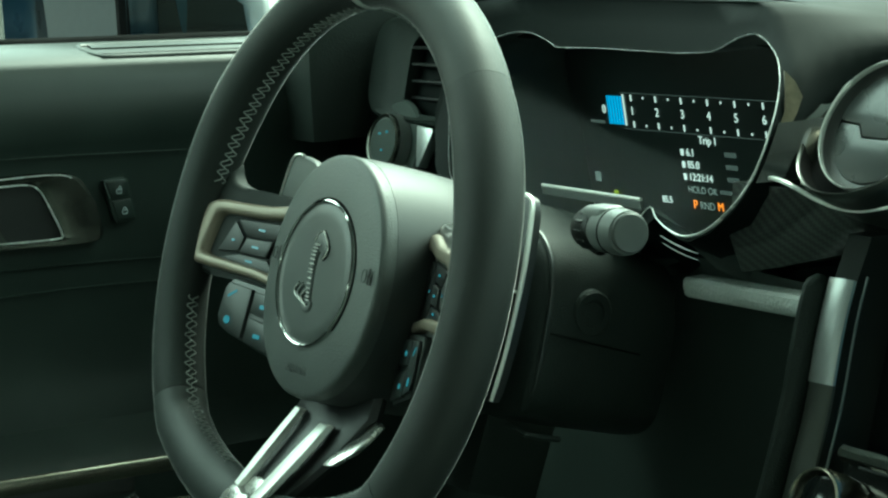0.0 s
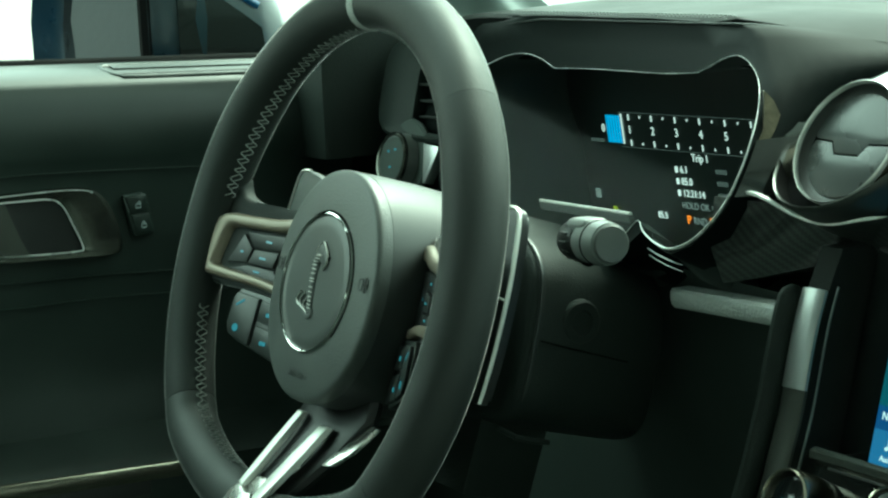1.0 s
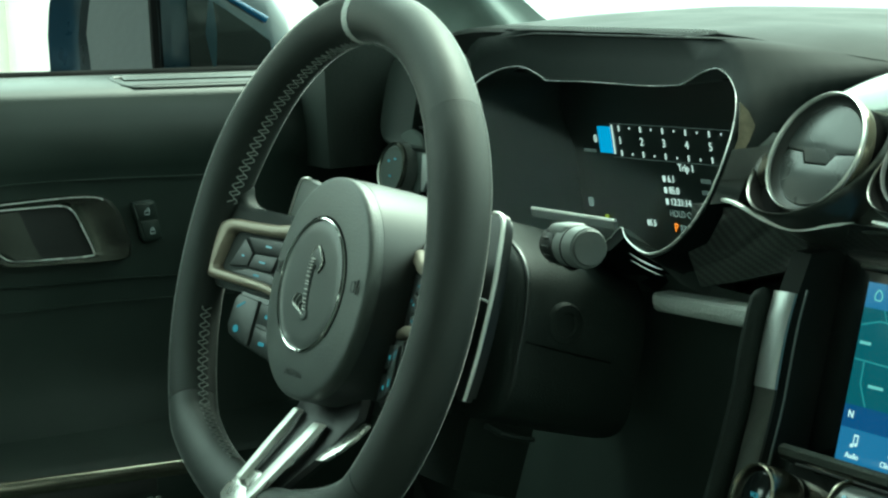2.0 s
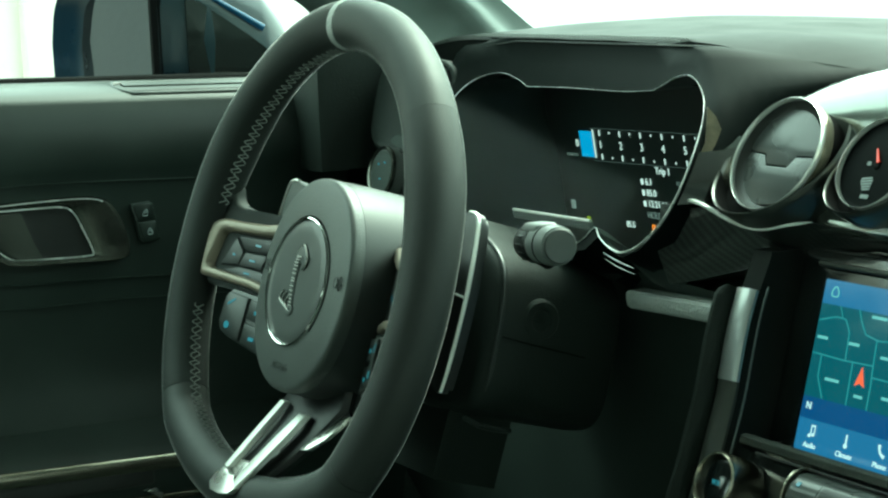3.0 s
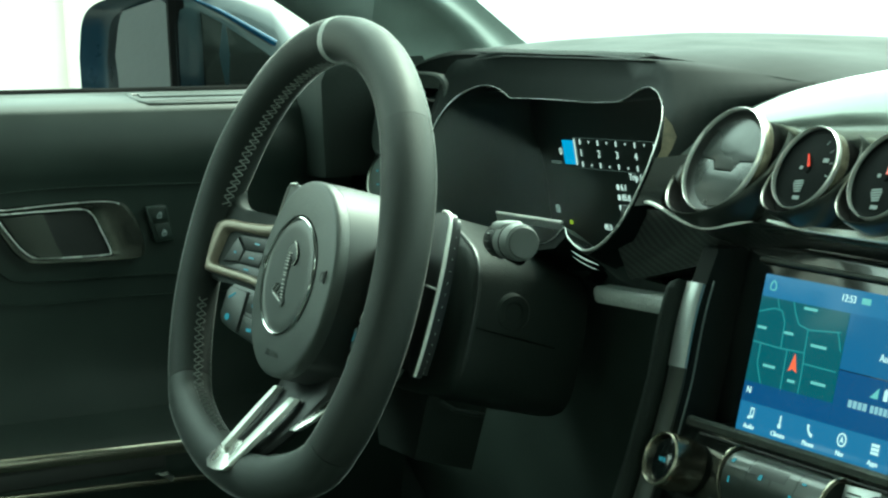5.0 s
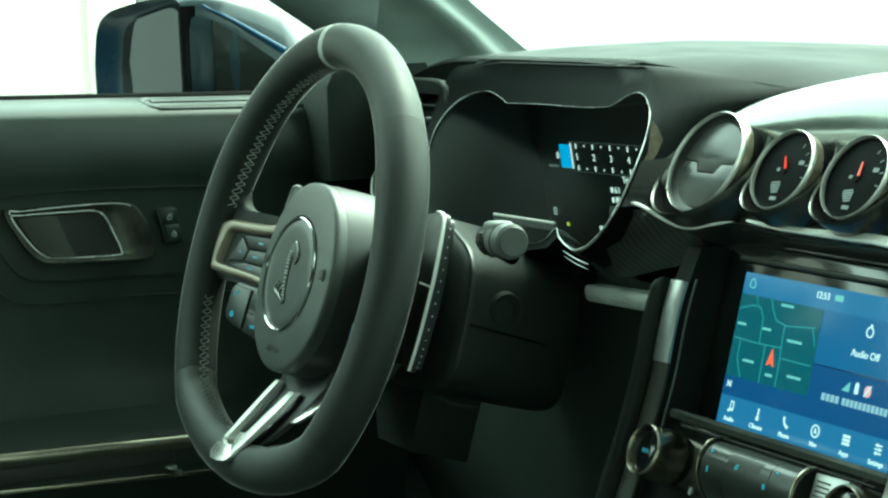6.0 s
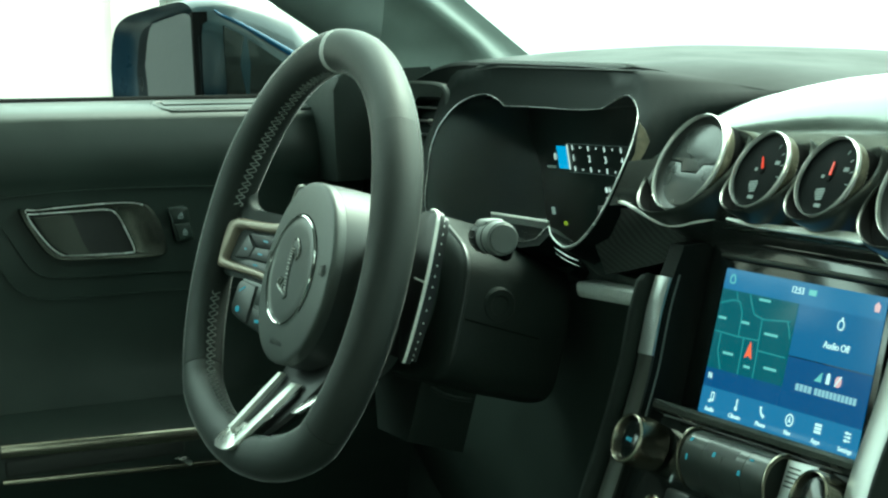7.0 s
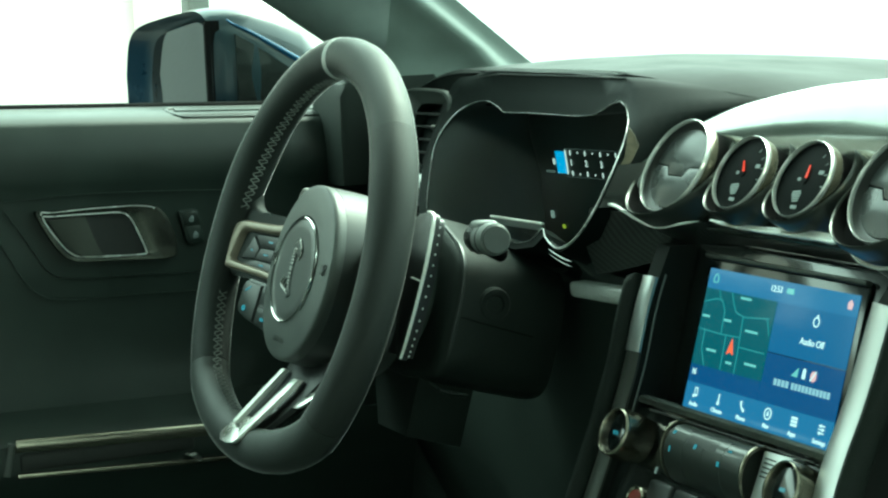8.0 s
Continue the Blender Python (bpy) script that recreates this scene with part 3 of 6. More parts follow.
    words("odometer", "85.5", 0.0068, GLOW_WHITE, -0.0785, -0.0655)
    words("gear_letters", "RND", 0.0075, GLOW_DIM, -0.0345, -0.0668)
    words("gear_letter", "P", 0.0090, GLOW_ORANGE, -0.0475, -0.0668)
    words("gear_letter", "M", 0.0085, GLOW_ORANGE, -0.0205, -0.0664)
    mark("seat_icon", -0.158, -0.0544, 0.0065, 0.0070, GLOW_DIM)
    mark("lamp_icon", -0.1382, -0.0650, 0.0050, 0.0035, GLOW_YELLOW)
    return ob


instrument_cluster()

# ---- the wing panel with its round vents and gauges ----


def wing_profile(x):
    """Section (y, z) of the lacquered panel, from the dash top to its lower lip."""
    pts = [(0.800, 0.921), (0.765, 0.934), (0.735, 0.933), (0.712, 0.922), (0.700, 0.905), (0.694, 0.885), (0.688, 0.868), (0.680, 0.854), (0.672, 0.845), (0.672, 0.836), (0.690, 0.832), (0.76, 0.84)]
    crown = [(-0.21, 0.908), (-0.175, 0.915), (-0.117, 0.9276), (-0.04, 0.938), (0.03, 0.9425), (0.12, 0.945), (0.8, 0.945)]
    top = next(z0 + (z1 - z0) * (x - x0) / (x1 - x0) for (x0, z0), (x1, z1) in zip(crown, crown[1:]) if x <= x1)
    pts = [(y, z + (top - 0.935) * min(1.0, max(0.0, (z - 0.885) / 0.045))) for y, z in pts]
    end = max(0.0, (-0.150 - x) / 0.05)
    return [(y - 0.02 * end, 0.87 + (z - 0.87) * (1 - 0.25 * min(1, end))) for y, z in pts]


LEDGE = [(-0.0032, -0.0016), (0.0032, -0.0016), (0.0035, 0.0004), (0.0028, 0.0012), (-0.0028, 0.0012), (-0.0035, 0.0004)]


def wing_panel():
    ob = thing("dash_wing_panel", "glossy gunmetal dash panel reaching across to the passenger", "dash panel")
    xs = [-0.178, -0.174, -0.166, -0.150] + [-0.13 + 0.04 * k for k in range(20)]
    rings = []
    for x in xs:
        prof = smooth_path([(0, y, z) for y, z in wing_profile(x)], 4)
        rings.append([Vector((x, p.y, p.z)) for p in prof])
    part("face", loft(rings), GUNMETAL, ob)
    # cheek that wraps from the binnacle's edge to the first vent
    rings = []
    for k in range(11):
        f = k / 10
        z = 0.8475 + 0.031 * f
        e = on_fascia(0.1768 - 0.010 * (f - 0.35) ** 2, z, -0.001)
        w = Vector((-0.166 - 0.014 * f, 0.682 + 0.012 * f, z + 0.002))
        rings.append([e + Vector((0.0, 0.02, 0)), e, e.lerp(w, 0.2) + Vector((0.003, 0.003, 0)), e.lerp(w, 0.6) + Vector((0.003, 0.004, 0)), w, w + Vector((0, 0.02, 0))])
    part("cheek", loft(rings), GLOSS, ob)
    tip = [Vector((-0.2080, 0.6775, 0.9040)), Vector((-0.1995, 0.6775, 0.8985)), Vector((-0.1925, 0.6765, 0.8905)), Vector((-0.1900, 0.6700, 0.8820)), Vector((-0.1868, 0.6600, 0.8730)), Vector((-0.1890, 0.6480, 0.8600)), Vector((-0.1908, 0.6485, 0.8605)), Vector((-0.1930, 0.6640, 0.8830))]
    tip = [p + Vector((-0.0025, -0.001, 0.0)) for p in tip]
    part("tip", loft([[p + Vector((0.0022, 0.0, 0.0004)) for p in tip], [p + Vector((-0.004, 0.004, 0)) for p in tip]]), BRONZE, ob, "warm bronze corner")
    # carbon insert below
    rings = []
    for x in (-0.215, -0.19, -0.16, -0.12, -0.06, 0.0, 0.08, 0.2, 0.4, 0.62):
        k = max(0.0, (-0.10 - x) / 0.11)
        k = min(1.0, k)
        low = 0.822 - 0.030 * k
        rings.append([(x, 0.6695 - 0.0265 * k, 0.8405 + 0.004 * k), (x, 0.681 - 0.042 * k, (0.838 + low) / 2), (x, 0.690 - 0.042 * k, low), (x, 0.71, low - 0.006), (x, 0.76, low), (x, 0.76, 0.838)])
    part("lower_insert", loft(rings), CARBON, ob, "dark carbon weave insert")
    # bright edging: one run dips round the first vent, the next follows the lower lip
    # Near-white tapered runs put the edge's reflections into colour and shape.
    run = smooth_path([(-0.197, 0.6450, 0.8490), (-0.180, 0.6435, 0.8495), (-0.168, 0.6455, 0.8462), (-0.158, 0.6505, 0.8405), (-0.142, 0.6530, 0.8364), (-0.124, 0.6545, 0.8364), (-0.106, 0.6590, 0.8402), (-0.092, 0.6650, 0.8425)], 6)
    part("edging", sweep(run, [(x * 0.36, y * 0.6) for x, y in LEDGE], (0, -0.15, 1.0), taper=lambda t: min(1.0, 12 * t + 0.15, 9 * (1 - t) + 0.1)), STRIP, ob, "edging in near-white strip that stands in for reflections")
    run = smooth_path([(-0.076, 0.6640, 0.8447), (-0.04, 0.6625, 0.8435), (0.02, 0.6610, 0.8445), (0.062, 0.6600, 0.8455), (0.084, 0.6600, 0.8440)], 6)
    part("edging", sweep(run, [(x * 1.10, y * 0.9) for x, y in LEDGE], (0, -0.55, 0.84), taper=lambda t: min(1.0, 0.25 + 1.1 * t, 9 * (1 - t) + 0.1)), STRIP, ob, "edging in near-white strip that stands in for reflections")
    run = smooth_path([(0.094, 0.6590, 0.8400), (0.108, 0.6560, 0.8345), (0.128, 0.6545, 0.8325), (0.150, 0.6560, 0.8350), (0.178, 0.6640, 0.8430), (0.30, 0.6660, 0.8440), (0.52, 0.6660, 0.8440)], 6)
    part("edging", sweep(run, [(x * 0.32, y * 0.55) for x, y in LEDGE], (0, -0.5, 0.86), taper=lambda t: min(1.0, 14 * t + 0.1, 9 * (1 - t) + 0.1)), STRIP, ob, "edging in near-white strip that stands in for reflections")
    return ob


wing_panel()


def pod(r, depth=0.030):
    """Bright outer collar of a round vent or gauge, open at the front."""
    return lathe([(r * 0.958, -0.010), (r * 0.960, -0.0015), (r * 0.966, 0.0006), (r * 0.976, 0.0012), (r * 0.987, 0.0008), (r * 0.995, -0.0006), (r * 0.997, -0.0022), (r * 0.96, -0.012)], 64, True)


def collar(r, depth=0.030):
    return lathe([(r * 0.95, -0.004), (r * 0.996, -0.0023), (r * 1.0, -0.004), (r * 1.006, -depth * 0.28), (r * 1.000, -depth * 0.31), (r * 0.95, -depth * 0.33), (r * 0.90, -depth * 0.33), (r * 0.90, -0.012)], 64, True)


def raked(bm, shift):
    """Leans a bore so that its outboard and lower lip stands nearer than the inboard one."""
    for v in bm.verts:
        z = v.co.z + 0.02 * v.co.x - 0.34 * v.co.y + 0.0035
        v.co.z = max(z, -0.026) if v.co.z > -0.030 else v.co.z
        v.co.x -= shift
        v.co.y *= 0.90 if v.co.y < 0 else 1.0
    return bm


def barrel(r):
    """Near-black tube, its shade put into the colour, that carries the collar into its socket."""
    return lathe([(r * 0.90, -0.0080), (r * 0.97, -0.0080), (r * 0.97, -0.050), (r * 0.90, -0.050)], 48, True)


def socket(r, depth=0.030):
    return raked(lathe([(r * 1.265, -0.024), (r * 1.265, -0.0140), (r * 1.272, -0.0122), (r * 1.285, -0.0118), (r * 1.31, -0.0130), (r * 1.335, -0.018), (r * 1.36, -0.034), (r * 1.38, -0.052), (r * 1.0, -0.054)], 64, True), 0.17 * r)


def liner(r, depth=0.030):
    return raked(lathe([(r * 0.90, -0.023), (r * 1.255, -0.023), (r * 1.262, -0.0138), (r * 1.264, -0.0138), (r * 1.264, -0.034), (r * 0.90, -0.034)], 64, True), 0.17 * r)


def air_vent(x):
    ob = thing("air_vent", "round dash air vent, black flap in a bright ring, closed", "air vent", facing((x, 0.667, 0.8805), 30), "round dash vents")
    r = 0.038
    part("ring", pod(r), RING, ob, "polished ring")
    part("collar", collar(r), COLLAR, ob, "cream satin collar")
    part("socket", socket(r), SOCKET, ob)
    # Near-black liner and barrel stand for the shade inside the bore.
    part("gap", liner(r), GAP, ob)
    part("barrel", barrel(r), GAP, ob)
    part("inner_ring", lathe([(r * 0.958, -0.016), (r * 0.958, -0.0020), (r * 0.935, -0.0030), (r * 0.890, -0.0050), (r * 0.845, -0.0058), (r * 0.84, -0.016)], 48, True), KEY, ob)
    # two flaps that meet in a stepped joint
    joint = [(-0.0300, 0.002), (-0.016, 0.001), (-0.011, -0.006), (0.008, -0.006), (0.013, 0.001), (0.0300, 0.002)]
    rr = r * 0.838
    for sign in (1, -1):
        arc = [(rr * math.cos(a), rr * math.sin(a)) for a in [math.pi * k / 24 for k in range(1, 24)]]
        if sign > 0:
            out = [(x0, y0 + 0.0004) for x0, y0 in joint] + arc
        else:
            out = [(x0, y0 - 0.0004) for x0, y0 in joint[::-1]] + [(-a, -b) for a, b in arc]
        part("flap", prism(out, -0.0095, -0.0048, 0.0008), FLAP, ob)
    part("backing", lathe([(r * 0.92, -0.016), (r * 0.92, -0.012), (0.0, -0.012), (0.0, -0.016)], 40), RUBBER, ob)
    return ob


air_vent(-0.128)
air_vent(0.128)


def gauge(x, needle_angle):
    ob = thing("pod_gauge", "small round black gauge with red needle in a bright ring", "gauge", facing((x, 0.665, 0.881), 30), "dash pod gauges")
    r = 0.0283
    part("ring", pod(r, 0.028), RING, ob, "polished ring")
    part("collar", collar(r, 0.028), COLLAR, ob, "cream satin collar")
    part("socket", socket(r, 0.028), SOCKET, ob)
    # Bore shade again drawn by near-black liner and barrel.
    part("gap", liner(r, 0.028), GAP, ob)
    part("barrel", barrel(r), GAP, ob)
    part("dial", lathe([(r * 0.958, -0.008), (r * 0.958, -0.0020), (r * 0.90, -0.0026), (r * 0.88, -0.0025), (0.0, -0.0025), (0.0, -0.008)], 48), DIAL, ob)
    a = radians(needle_angle)
    tip = Vector((math.cos(a), math.sin(a)))
    side = Vector((-tip.y, tip.x))
    c = Vector((0.001, 0.0015))
    pts = [c - side * 0.0009, c + tip * 0.0092 - side * 0.0004, c + tip * 0.0092 + side * 0.0004, c + side * 0.0009]
    part("needle", prism([tuple(p) for p in pts], -0.0018, -0.0011), GLOW_RED, ob, "red needle")
    part("hub", lathe([(0.0026, -0.0026), (0.0026, -0.0020), (0.0020, -0.0018), (0.0, -0.0018)], 24), DIAL, ob)
    for k in range(4):
        b = radians(62 - 24 * k)
        m = Matrix.Translation((0.0205 * math.cos(b), 0.0205 * math.sin(b), -0.0023)) @ Matrix.Rotation(b, 4, "Z")
        part("tick", box(0.003, 0.0006, 0.0003), DIAL_PRINT, ob, m=m)
    for k in range(5):
        part("caption_bar", box(0.0095 - 0.0012 * abs(k - 1), 0.0011, 0.0003, (-0.0045 + 0.0003 * k, -0.0080 - 0.0017 * k, -0.0023)), DIAL_PRINT, ob, m=Matrix.Rotation(radians(8), 4, "Z"))
    part("caption_bar", box(0.0062, 0.0024, 0.0003, (0.0, -0.0195, -0.0023)), DIAL_PRINT, ob)
    part("number_bar", box(0.0050, 0.0028, 0.0003, (0.0140, 0.0065, -0.0023)), DIAL_PRINT, ob)
    part("number_bar", box(0.0028, 0.0022, 0.0003, (-0.0065, 0.0005, -0.0023)), DIAL_PRINT, ob)
    return ob


gauge(-0.0376, 120)
gauge(0.0360, 95)

# ---- centre stack ----
SCREEN = facing((0.0, 0.6572, 0.7595), 15.5)


def touchscreen():
    ob = thing("touchscreen", "colour touchscreen set in a black glossy surround, switched on", "touchscreen", SCREEN)
    part("surround", box(0.236, 0.135, 0.02, (0, 0.003, -0.0145), 0.004), GLOSS, ob)
    part("panel", box(0.190, 0.115, 0.004, (0.001, 0, -0.003), 0.001), GLASS_BLACK, ob)
    part("top_lip", box(0.190, 0.0035, 0.006, (0.001, 0.0595, 0.0), 0.0015), DARK_METAL, ob, "dark satin lip")
    part("bottom_lip", box(0.186, 0.003, 0.005, (0, -0.0585, 0.0), 0.001), SATIN, ob, "bright lip")

    def tile(name, x0, y0, x1, y1, mat, z=0.0):
        return part(name, box(x1 - x0, y1 - y0, 0.0004, ((x0 + x1) / 2, (y0 + y1) / 2, -0.0006 + z)), mat, ob)
    L, R, B, T = -0.0872, 0.0895, -0.0515, 0.0510
    tile("header", L, 0.0365, R, T, UI_SKY)
    tile("map", L, -0.0190, 0.0010, 0.0365, UI_MAP)
    tile("map_footer", L, -0.0320, 0.0010, -0.0190, UI_NAVY)
    tile("audio_tile", 0.0015, 0.0022, R, 0.0365, UI_MID)
    tile("phone_tile", 0.0015, -0.0320, R, 0.0016, UI_NAVY)
    tile("menu_bar", L, B, R, -0.0320, UI_SKY)
    def road(points, w=0.00045):
        part("road", sweep([Vector((x, y, -0.0002)) for x, y in points], [(-w, 0.0), (w, 0.0), (w, 0.0002), (-w, 0.0002)], (0, 0, 1)), UI_LINE, ob)
    road([(-0.0865, 0.0262), (-0.0720, 0.0300), (-0.0635, 0.0295), (-0.0585, 0.0225), (-0.0575, 0.0060)])
    road([(-0.0535, 0.0365), (-0.0500, 0.0300), (-0.0445, 0.0232), (-0.0330, 0.0211), (-0.0030, 0.0238)])
    road([(-0.0345, 0.0208), (-0.0337, 0.0075), (-0.0325, -0.0056), (-0.0323, -0.0190)])
    road([(-0.0865, 0.0068), (-0.0590, 0.0060), (-0.0340, 0.0066)])
    road([(-0.0325, 0.0000), (-0.0010, -0.0003)])
    road([(-0.0508, 0.0058), (-0.0499, -0.0190)])
    road([(-0.0785, 0.0060), (-0.0780, -0.0066), (-0.0710, -0.0185)])
    road([(-0.0060, 0.0236), (-0.0030, 0.0180), (-0.0005, 0.0125)])
    road([(-0.0700, 0.0365), (-0.0665, 0.0300)], 0.0003)
    for x, y, w in ((-0.0358, 0.0340, 0.013), (-0.0527, 0.0164, 0.009), (-0.0215, 0.0123, 0.015), (-0.0805, 0.0165, 0.009), (-0.0656, -0.0068, 0.012), (-0.0412, -0.0125, 0.007), (-0.0150, -0.0100, 0.014)):
        tile("map_name_bar", x - w / 2, y - 0.0009, x + w / 2, y + 0.0009, UI_NAME, 0.0004)
    part("position_arrow", prism([(-0.004, -0.0055), (0, -0.0035), (0.004, -0.0055), (0, 0.006)], 0, 0.0003), UI_RED, ob, "red arrow", Matrix.Translation((-0.0415, -0.0012, 0.0001)))
    up = lambda x, y: Matrix.Translation((x, y, 0.0001))
    lettering("clock", "12:53", 0.0064, UI_TEXT, ob, up(-0.002, 0.0448))
    tile("temperature_bar", 0.0100, 0.0432, 0.0180, 0.0470, UI_NAME, 0.0004)
    lettering("compass", "N", 0.0062, UI_TEXT, ob, up(-0.0805, -0.0245))
    lettering("audio_words", "Audio Off", 0.0066, UI_TEXT, ob, up(0.0493, 0.0141))
    part("audio_icon", lathe([(0.0026, 0.0), (0.0035, 0.0), (0.0035, 0.0003), (0.0026, 0.0003)], 24, True), UI_TEXT, ob, m=up(0.0496, 0.0284))
    tile("audio_stem", 0.0488, 0.0312, 0.0504, 0.0334, UI_TEXT, 0.0004)
    for k in range(4):
        tile("phone_name_bar", 0.0160 + 0.0045 * k, -0.0188, 0.0192 + 0.0045 * k, -0.0143, UI_DULL, 0.0004)
    for k in range(11):
        tile("phone_name_bar", 0.0362 + 0.0040 * k, -0.0188, 0.0390 + 0.0040 * k, -0.0143, UI_DULL, 0.0004)
    part("signal_icon", prism([(-0.0035, -0.003), (0.0035, -0.003), (0.0035, 0.0035)], 0, 0.0003), UI_NAME, ob, m=up(0.0376, -0.0070))
    part("battery_icon", join(box(0.0034, 0.0062, 0.0003), box(0.0014, 0.0010, 0.0003, (0, 0.0036, 0))), UI_TEXT, ob, m=up(0.0477, -0.0070))
    part("warning_icon", prism([(0.0032 * math.cos(a), 0.0036 * math.sin(a)) for a in [math.pi * k / 7 for k in range(14)]], 0, 0.0003), UI_ROSE, ob, m=up(0.0584, -0.0070))
    part("warning_stroke", box(0.0088, 0.0009, 0.0003), UI_TEXT, ob, m=up(0.0584, -0.0068) @ Matrix.Rotation(0.9, 4, "Z") @ Matrix.Translation((0, 0, 0.0003)))
    part("mute_icon", prism([(-0.0022, -0.0030), (0.0022, -0.0030), (0.0028, 0.0010), (0.0, 0.0034), (-0.0028, 0.0010)], 0, 0.0003), UI_ROSE, ob, m=up(0.0815, 0.0440))
    home = smooth_path([(-0.0024, -0.0026, 0), (-0.0026, 0.0006, 0), (0.0, 0.0030, 0), (0.0026, 0.0006, 0), (0.0024, -0.0026, 0)], 3, True)
    part("home_icon", sweep(home, [(-0.0004, 0), (0.0004, 0), (0.0004, 0.0003), (-0.0004, 0.0003)], (0, 0, 1), closed=True), UI_NAME, ob, m=up(-0.0765, 0.0442))
    for k, words in enumerate(("Audio", "Climate", "Phone", "Nav", "Apps", "Settings")):
        x = -0.0735 + 0.0303 * k
        at = up(x, -0.0388)
        lettering("menu_word", words, 0.0045, UI_TEXT, ob, up(x, -0.0472))
        if k == 0:
            note = join(moved(prism([(0.0014 * math.cos(a), 0.0011 * math.sin(a)) for a in [math.pi * i / 6 for i in range(12)]], 0, 0.0003), Matrix.Translation((-0.0015, -0.0026, 0))),
                        box(0.0006, 0.0060, 0.0003, (-0.0004, 0.0003, 0.0002)), moved(prism([(0.0012 * math.cos(a), 0.0010 * math.sin(a)) for a in [math.pi * i / 6 for i in range(12)]], 0, 0.0003), Matrix.Translation((0.0016, -0.0018, 0))),
                        box(0.0006, 0.0055, 0.0003, (0.0026, 0.0010, 0.0002)), box(0.0034, 0.0010, 0.0003, (0.0011, 0.0034, 0.0002)))
            part("menu_icon", note, UI_TEXT, ob, m=at)
        elif k == 1:
            part("menu_icon", join(box(0.0012, 0.0062, 0.0003, (0, 0.0006, 0)), moved(prism([(0.0015 * math.cos(a), 0.0015 * math.sin(a)) for a in [math.pi * i / 6 for i in range(12)]], 0, 0.0003), Matrix.Translation((0, -0.0028, 0)))), UI_TEXT, ob, m=at)
        elif k == 2:
            hook = smooth_path([(-0.0024, 0.0034, 0), (-0.0022, 0.0008, 0), (-0.0006, -0.0016, 0), (0.0024, -0.0030, 0)], 4)
            part("menu_icon", sweep(hook, [(-0.0008, 0), (0.0008, 0), (0.0008, 0.0003), (-0.0008, 0.0003)], (0, 0, 1), taper=lambda t: 1.4 - 2.2 * t * (1 - t)), UI_TEXT, ob, m=at)
        elif k == 3:
            part("menu_icon", join(lathe([(0.0033, 0), (0.0042, 0), (0.0042, 0.0003), (0.0033, 0.0003)], 24, True), prism([(-0.0016, -0.0018), (0.0, -0.0008), (0.0016, -0.0018), (0.0, 0.0024)], 0, 0.0003)), UI_TEXT, ob, m=at)
        elif k == 4:
            part("menu_icon", join(*[box(0.0020, 0.0018, 0.0003, (a, b, 0)) for a in (-0.0024, 0, 0.0024) for b in (-0.0023, 0, 0.0023)]), UI_TEXT, ob, m=at)
        else:
            part("menu_icon", join(*[box(0.0064, 0.0009, 0.0003, (0, b, 0)) for b in (-0.0024, 0, 0.0024)], *[box(0.0012, 0.0022, 0.0003, (a, b, 0.0002)) for a, b in ((-0.0012, -0.0024), (0.0016, 0), (-0.0008, 0.0024))]), UI_TEXT, ob, m=at)
    return ob


touchscreen()


def stack_pillar(side):
    """The upright silver trim beside the screen, running down into the console."""
    ob = thing("console_pillar", "upright satin silver trim beside the touchscreen", "trim", group="console pillars")
    top, low, w = (0.1305, 0.1280, 0.0095) if side < 0 else (0.1480, 0.1400, 0.0125)
    pts = [Vector((side * top, 0.6455, 0.800 if side < 0 else 0.812)), Vector((side * (top + low) / 2, 0.628, 0.757)), Vector((side * low, 0.6120, 0.715)), Vector((side * low, 0.5980, 0.678)), Vector((side * (low + 0.002), 0.565, 0.60)), Vector((side * (low + 0.006), 0.51, 0.49))]
    path = smooth_path(pts, 8)
    if side < 0:
        # its bright top rolls back into a steeper lower run
        bend = [min(1.0, max(0.0, (0.790 - q.z) / 0.062)) for q in path]
        path = [q + Vector((0, 0.005 * k * k * (3 - 2 * k), 0)) for q, k in zip(path, bend)]
    face = [(-w, -0.0015), (w, -0.0015), (w, 0.0002), (w * 0.8, 0.0012), (w * 0.4, 0.0019), (0.0, 0.0022), (-w * 0.4, 0.0019), (-w * 0.8, 0.0012), (-w, 0.0002)]
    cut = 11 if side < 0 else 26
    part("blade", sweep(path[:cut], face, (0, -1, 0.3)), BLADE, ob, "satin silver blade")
    # Same blade in darker metal: its dim lower run is put into the colour.
    part("shaded_lower_blade", sweep(path[cut - 1:], [(x * 0.96, y - 0.0008) for x, y in face], (0, -1, 0.3)), DARK_METAL, ob, "lower blade in darker metal that stands for shade")
    cheek = [Vector((side * (top - 0.001), 0.655, 0.822))] + path
    rings = [[q + Vector((side * (w - 0.001), 0.003, 0)), q + Vector((-side * (w - 0.001), 0.003, 0)), q + Vector((-side * (w + 0.004), 0.05, 0)), q + Vector((side * (w - 0.001), 0.05, 0))] for q in cheek]
    part("cheek", loft(rings), CHEEK, ob, "black cheek")
    if side < 0:
        line = [q + Vector((w + 0.0035, 0.006, 0.002)) for q in path[:20]]
        part("fine_edge", sweep(line, oval(0.0006, 0.0008, 6), (0, -1, 0.3)), FRAME, ob, "fine grey line")
    outer = [q + Vector((side * (w + 0.0072), 0.0005, 0)) for q in path]
    part("outer_rail", sweep(outer, oval(0.0055, 0.0100, 14), (0, -1, 0.3), taper=lambda t: min(1.0, 20 * t + 0.3)), PLASTIC, ob, "black padded rail")
    return ob


stack_pillar(-1)
stack_pillar(1)


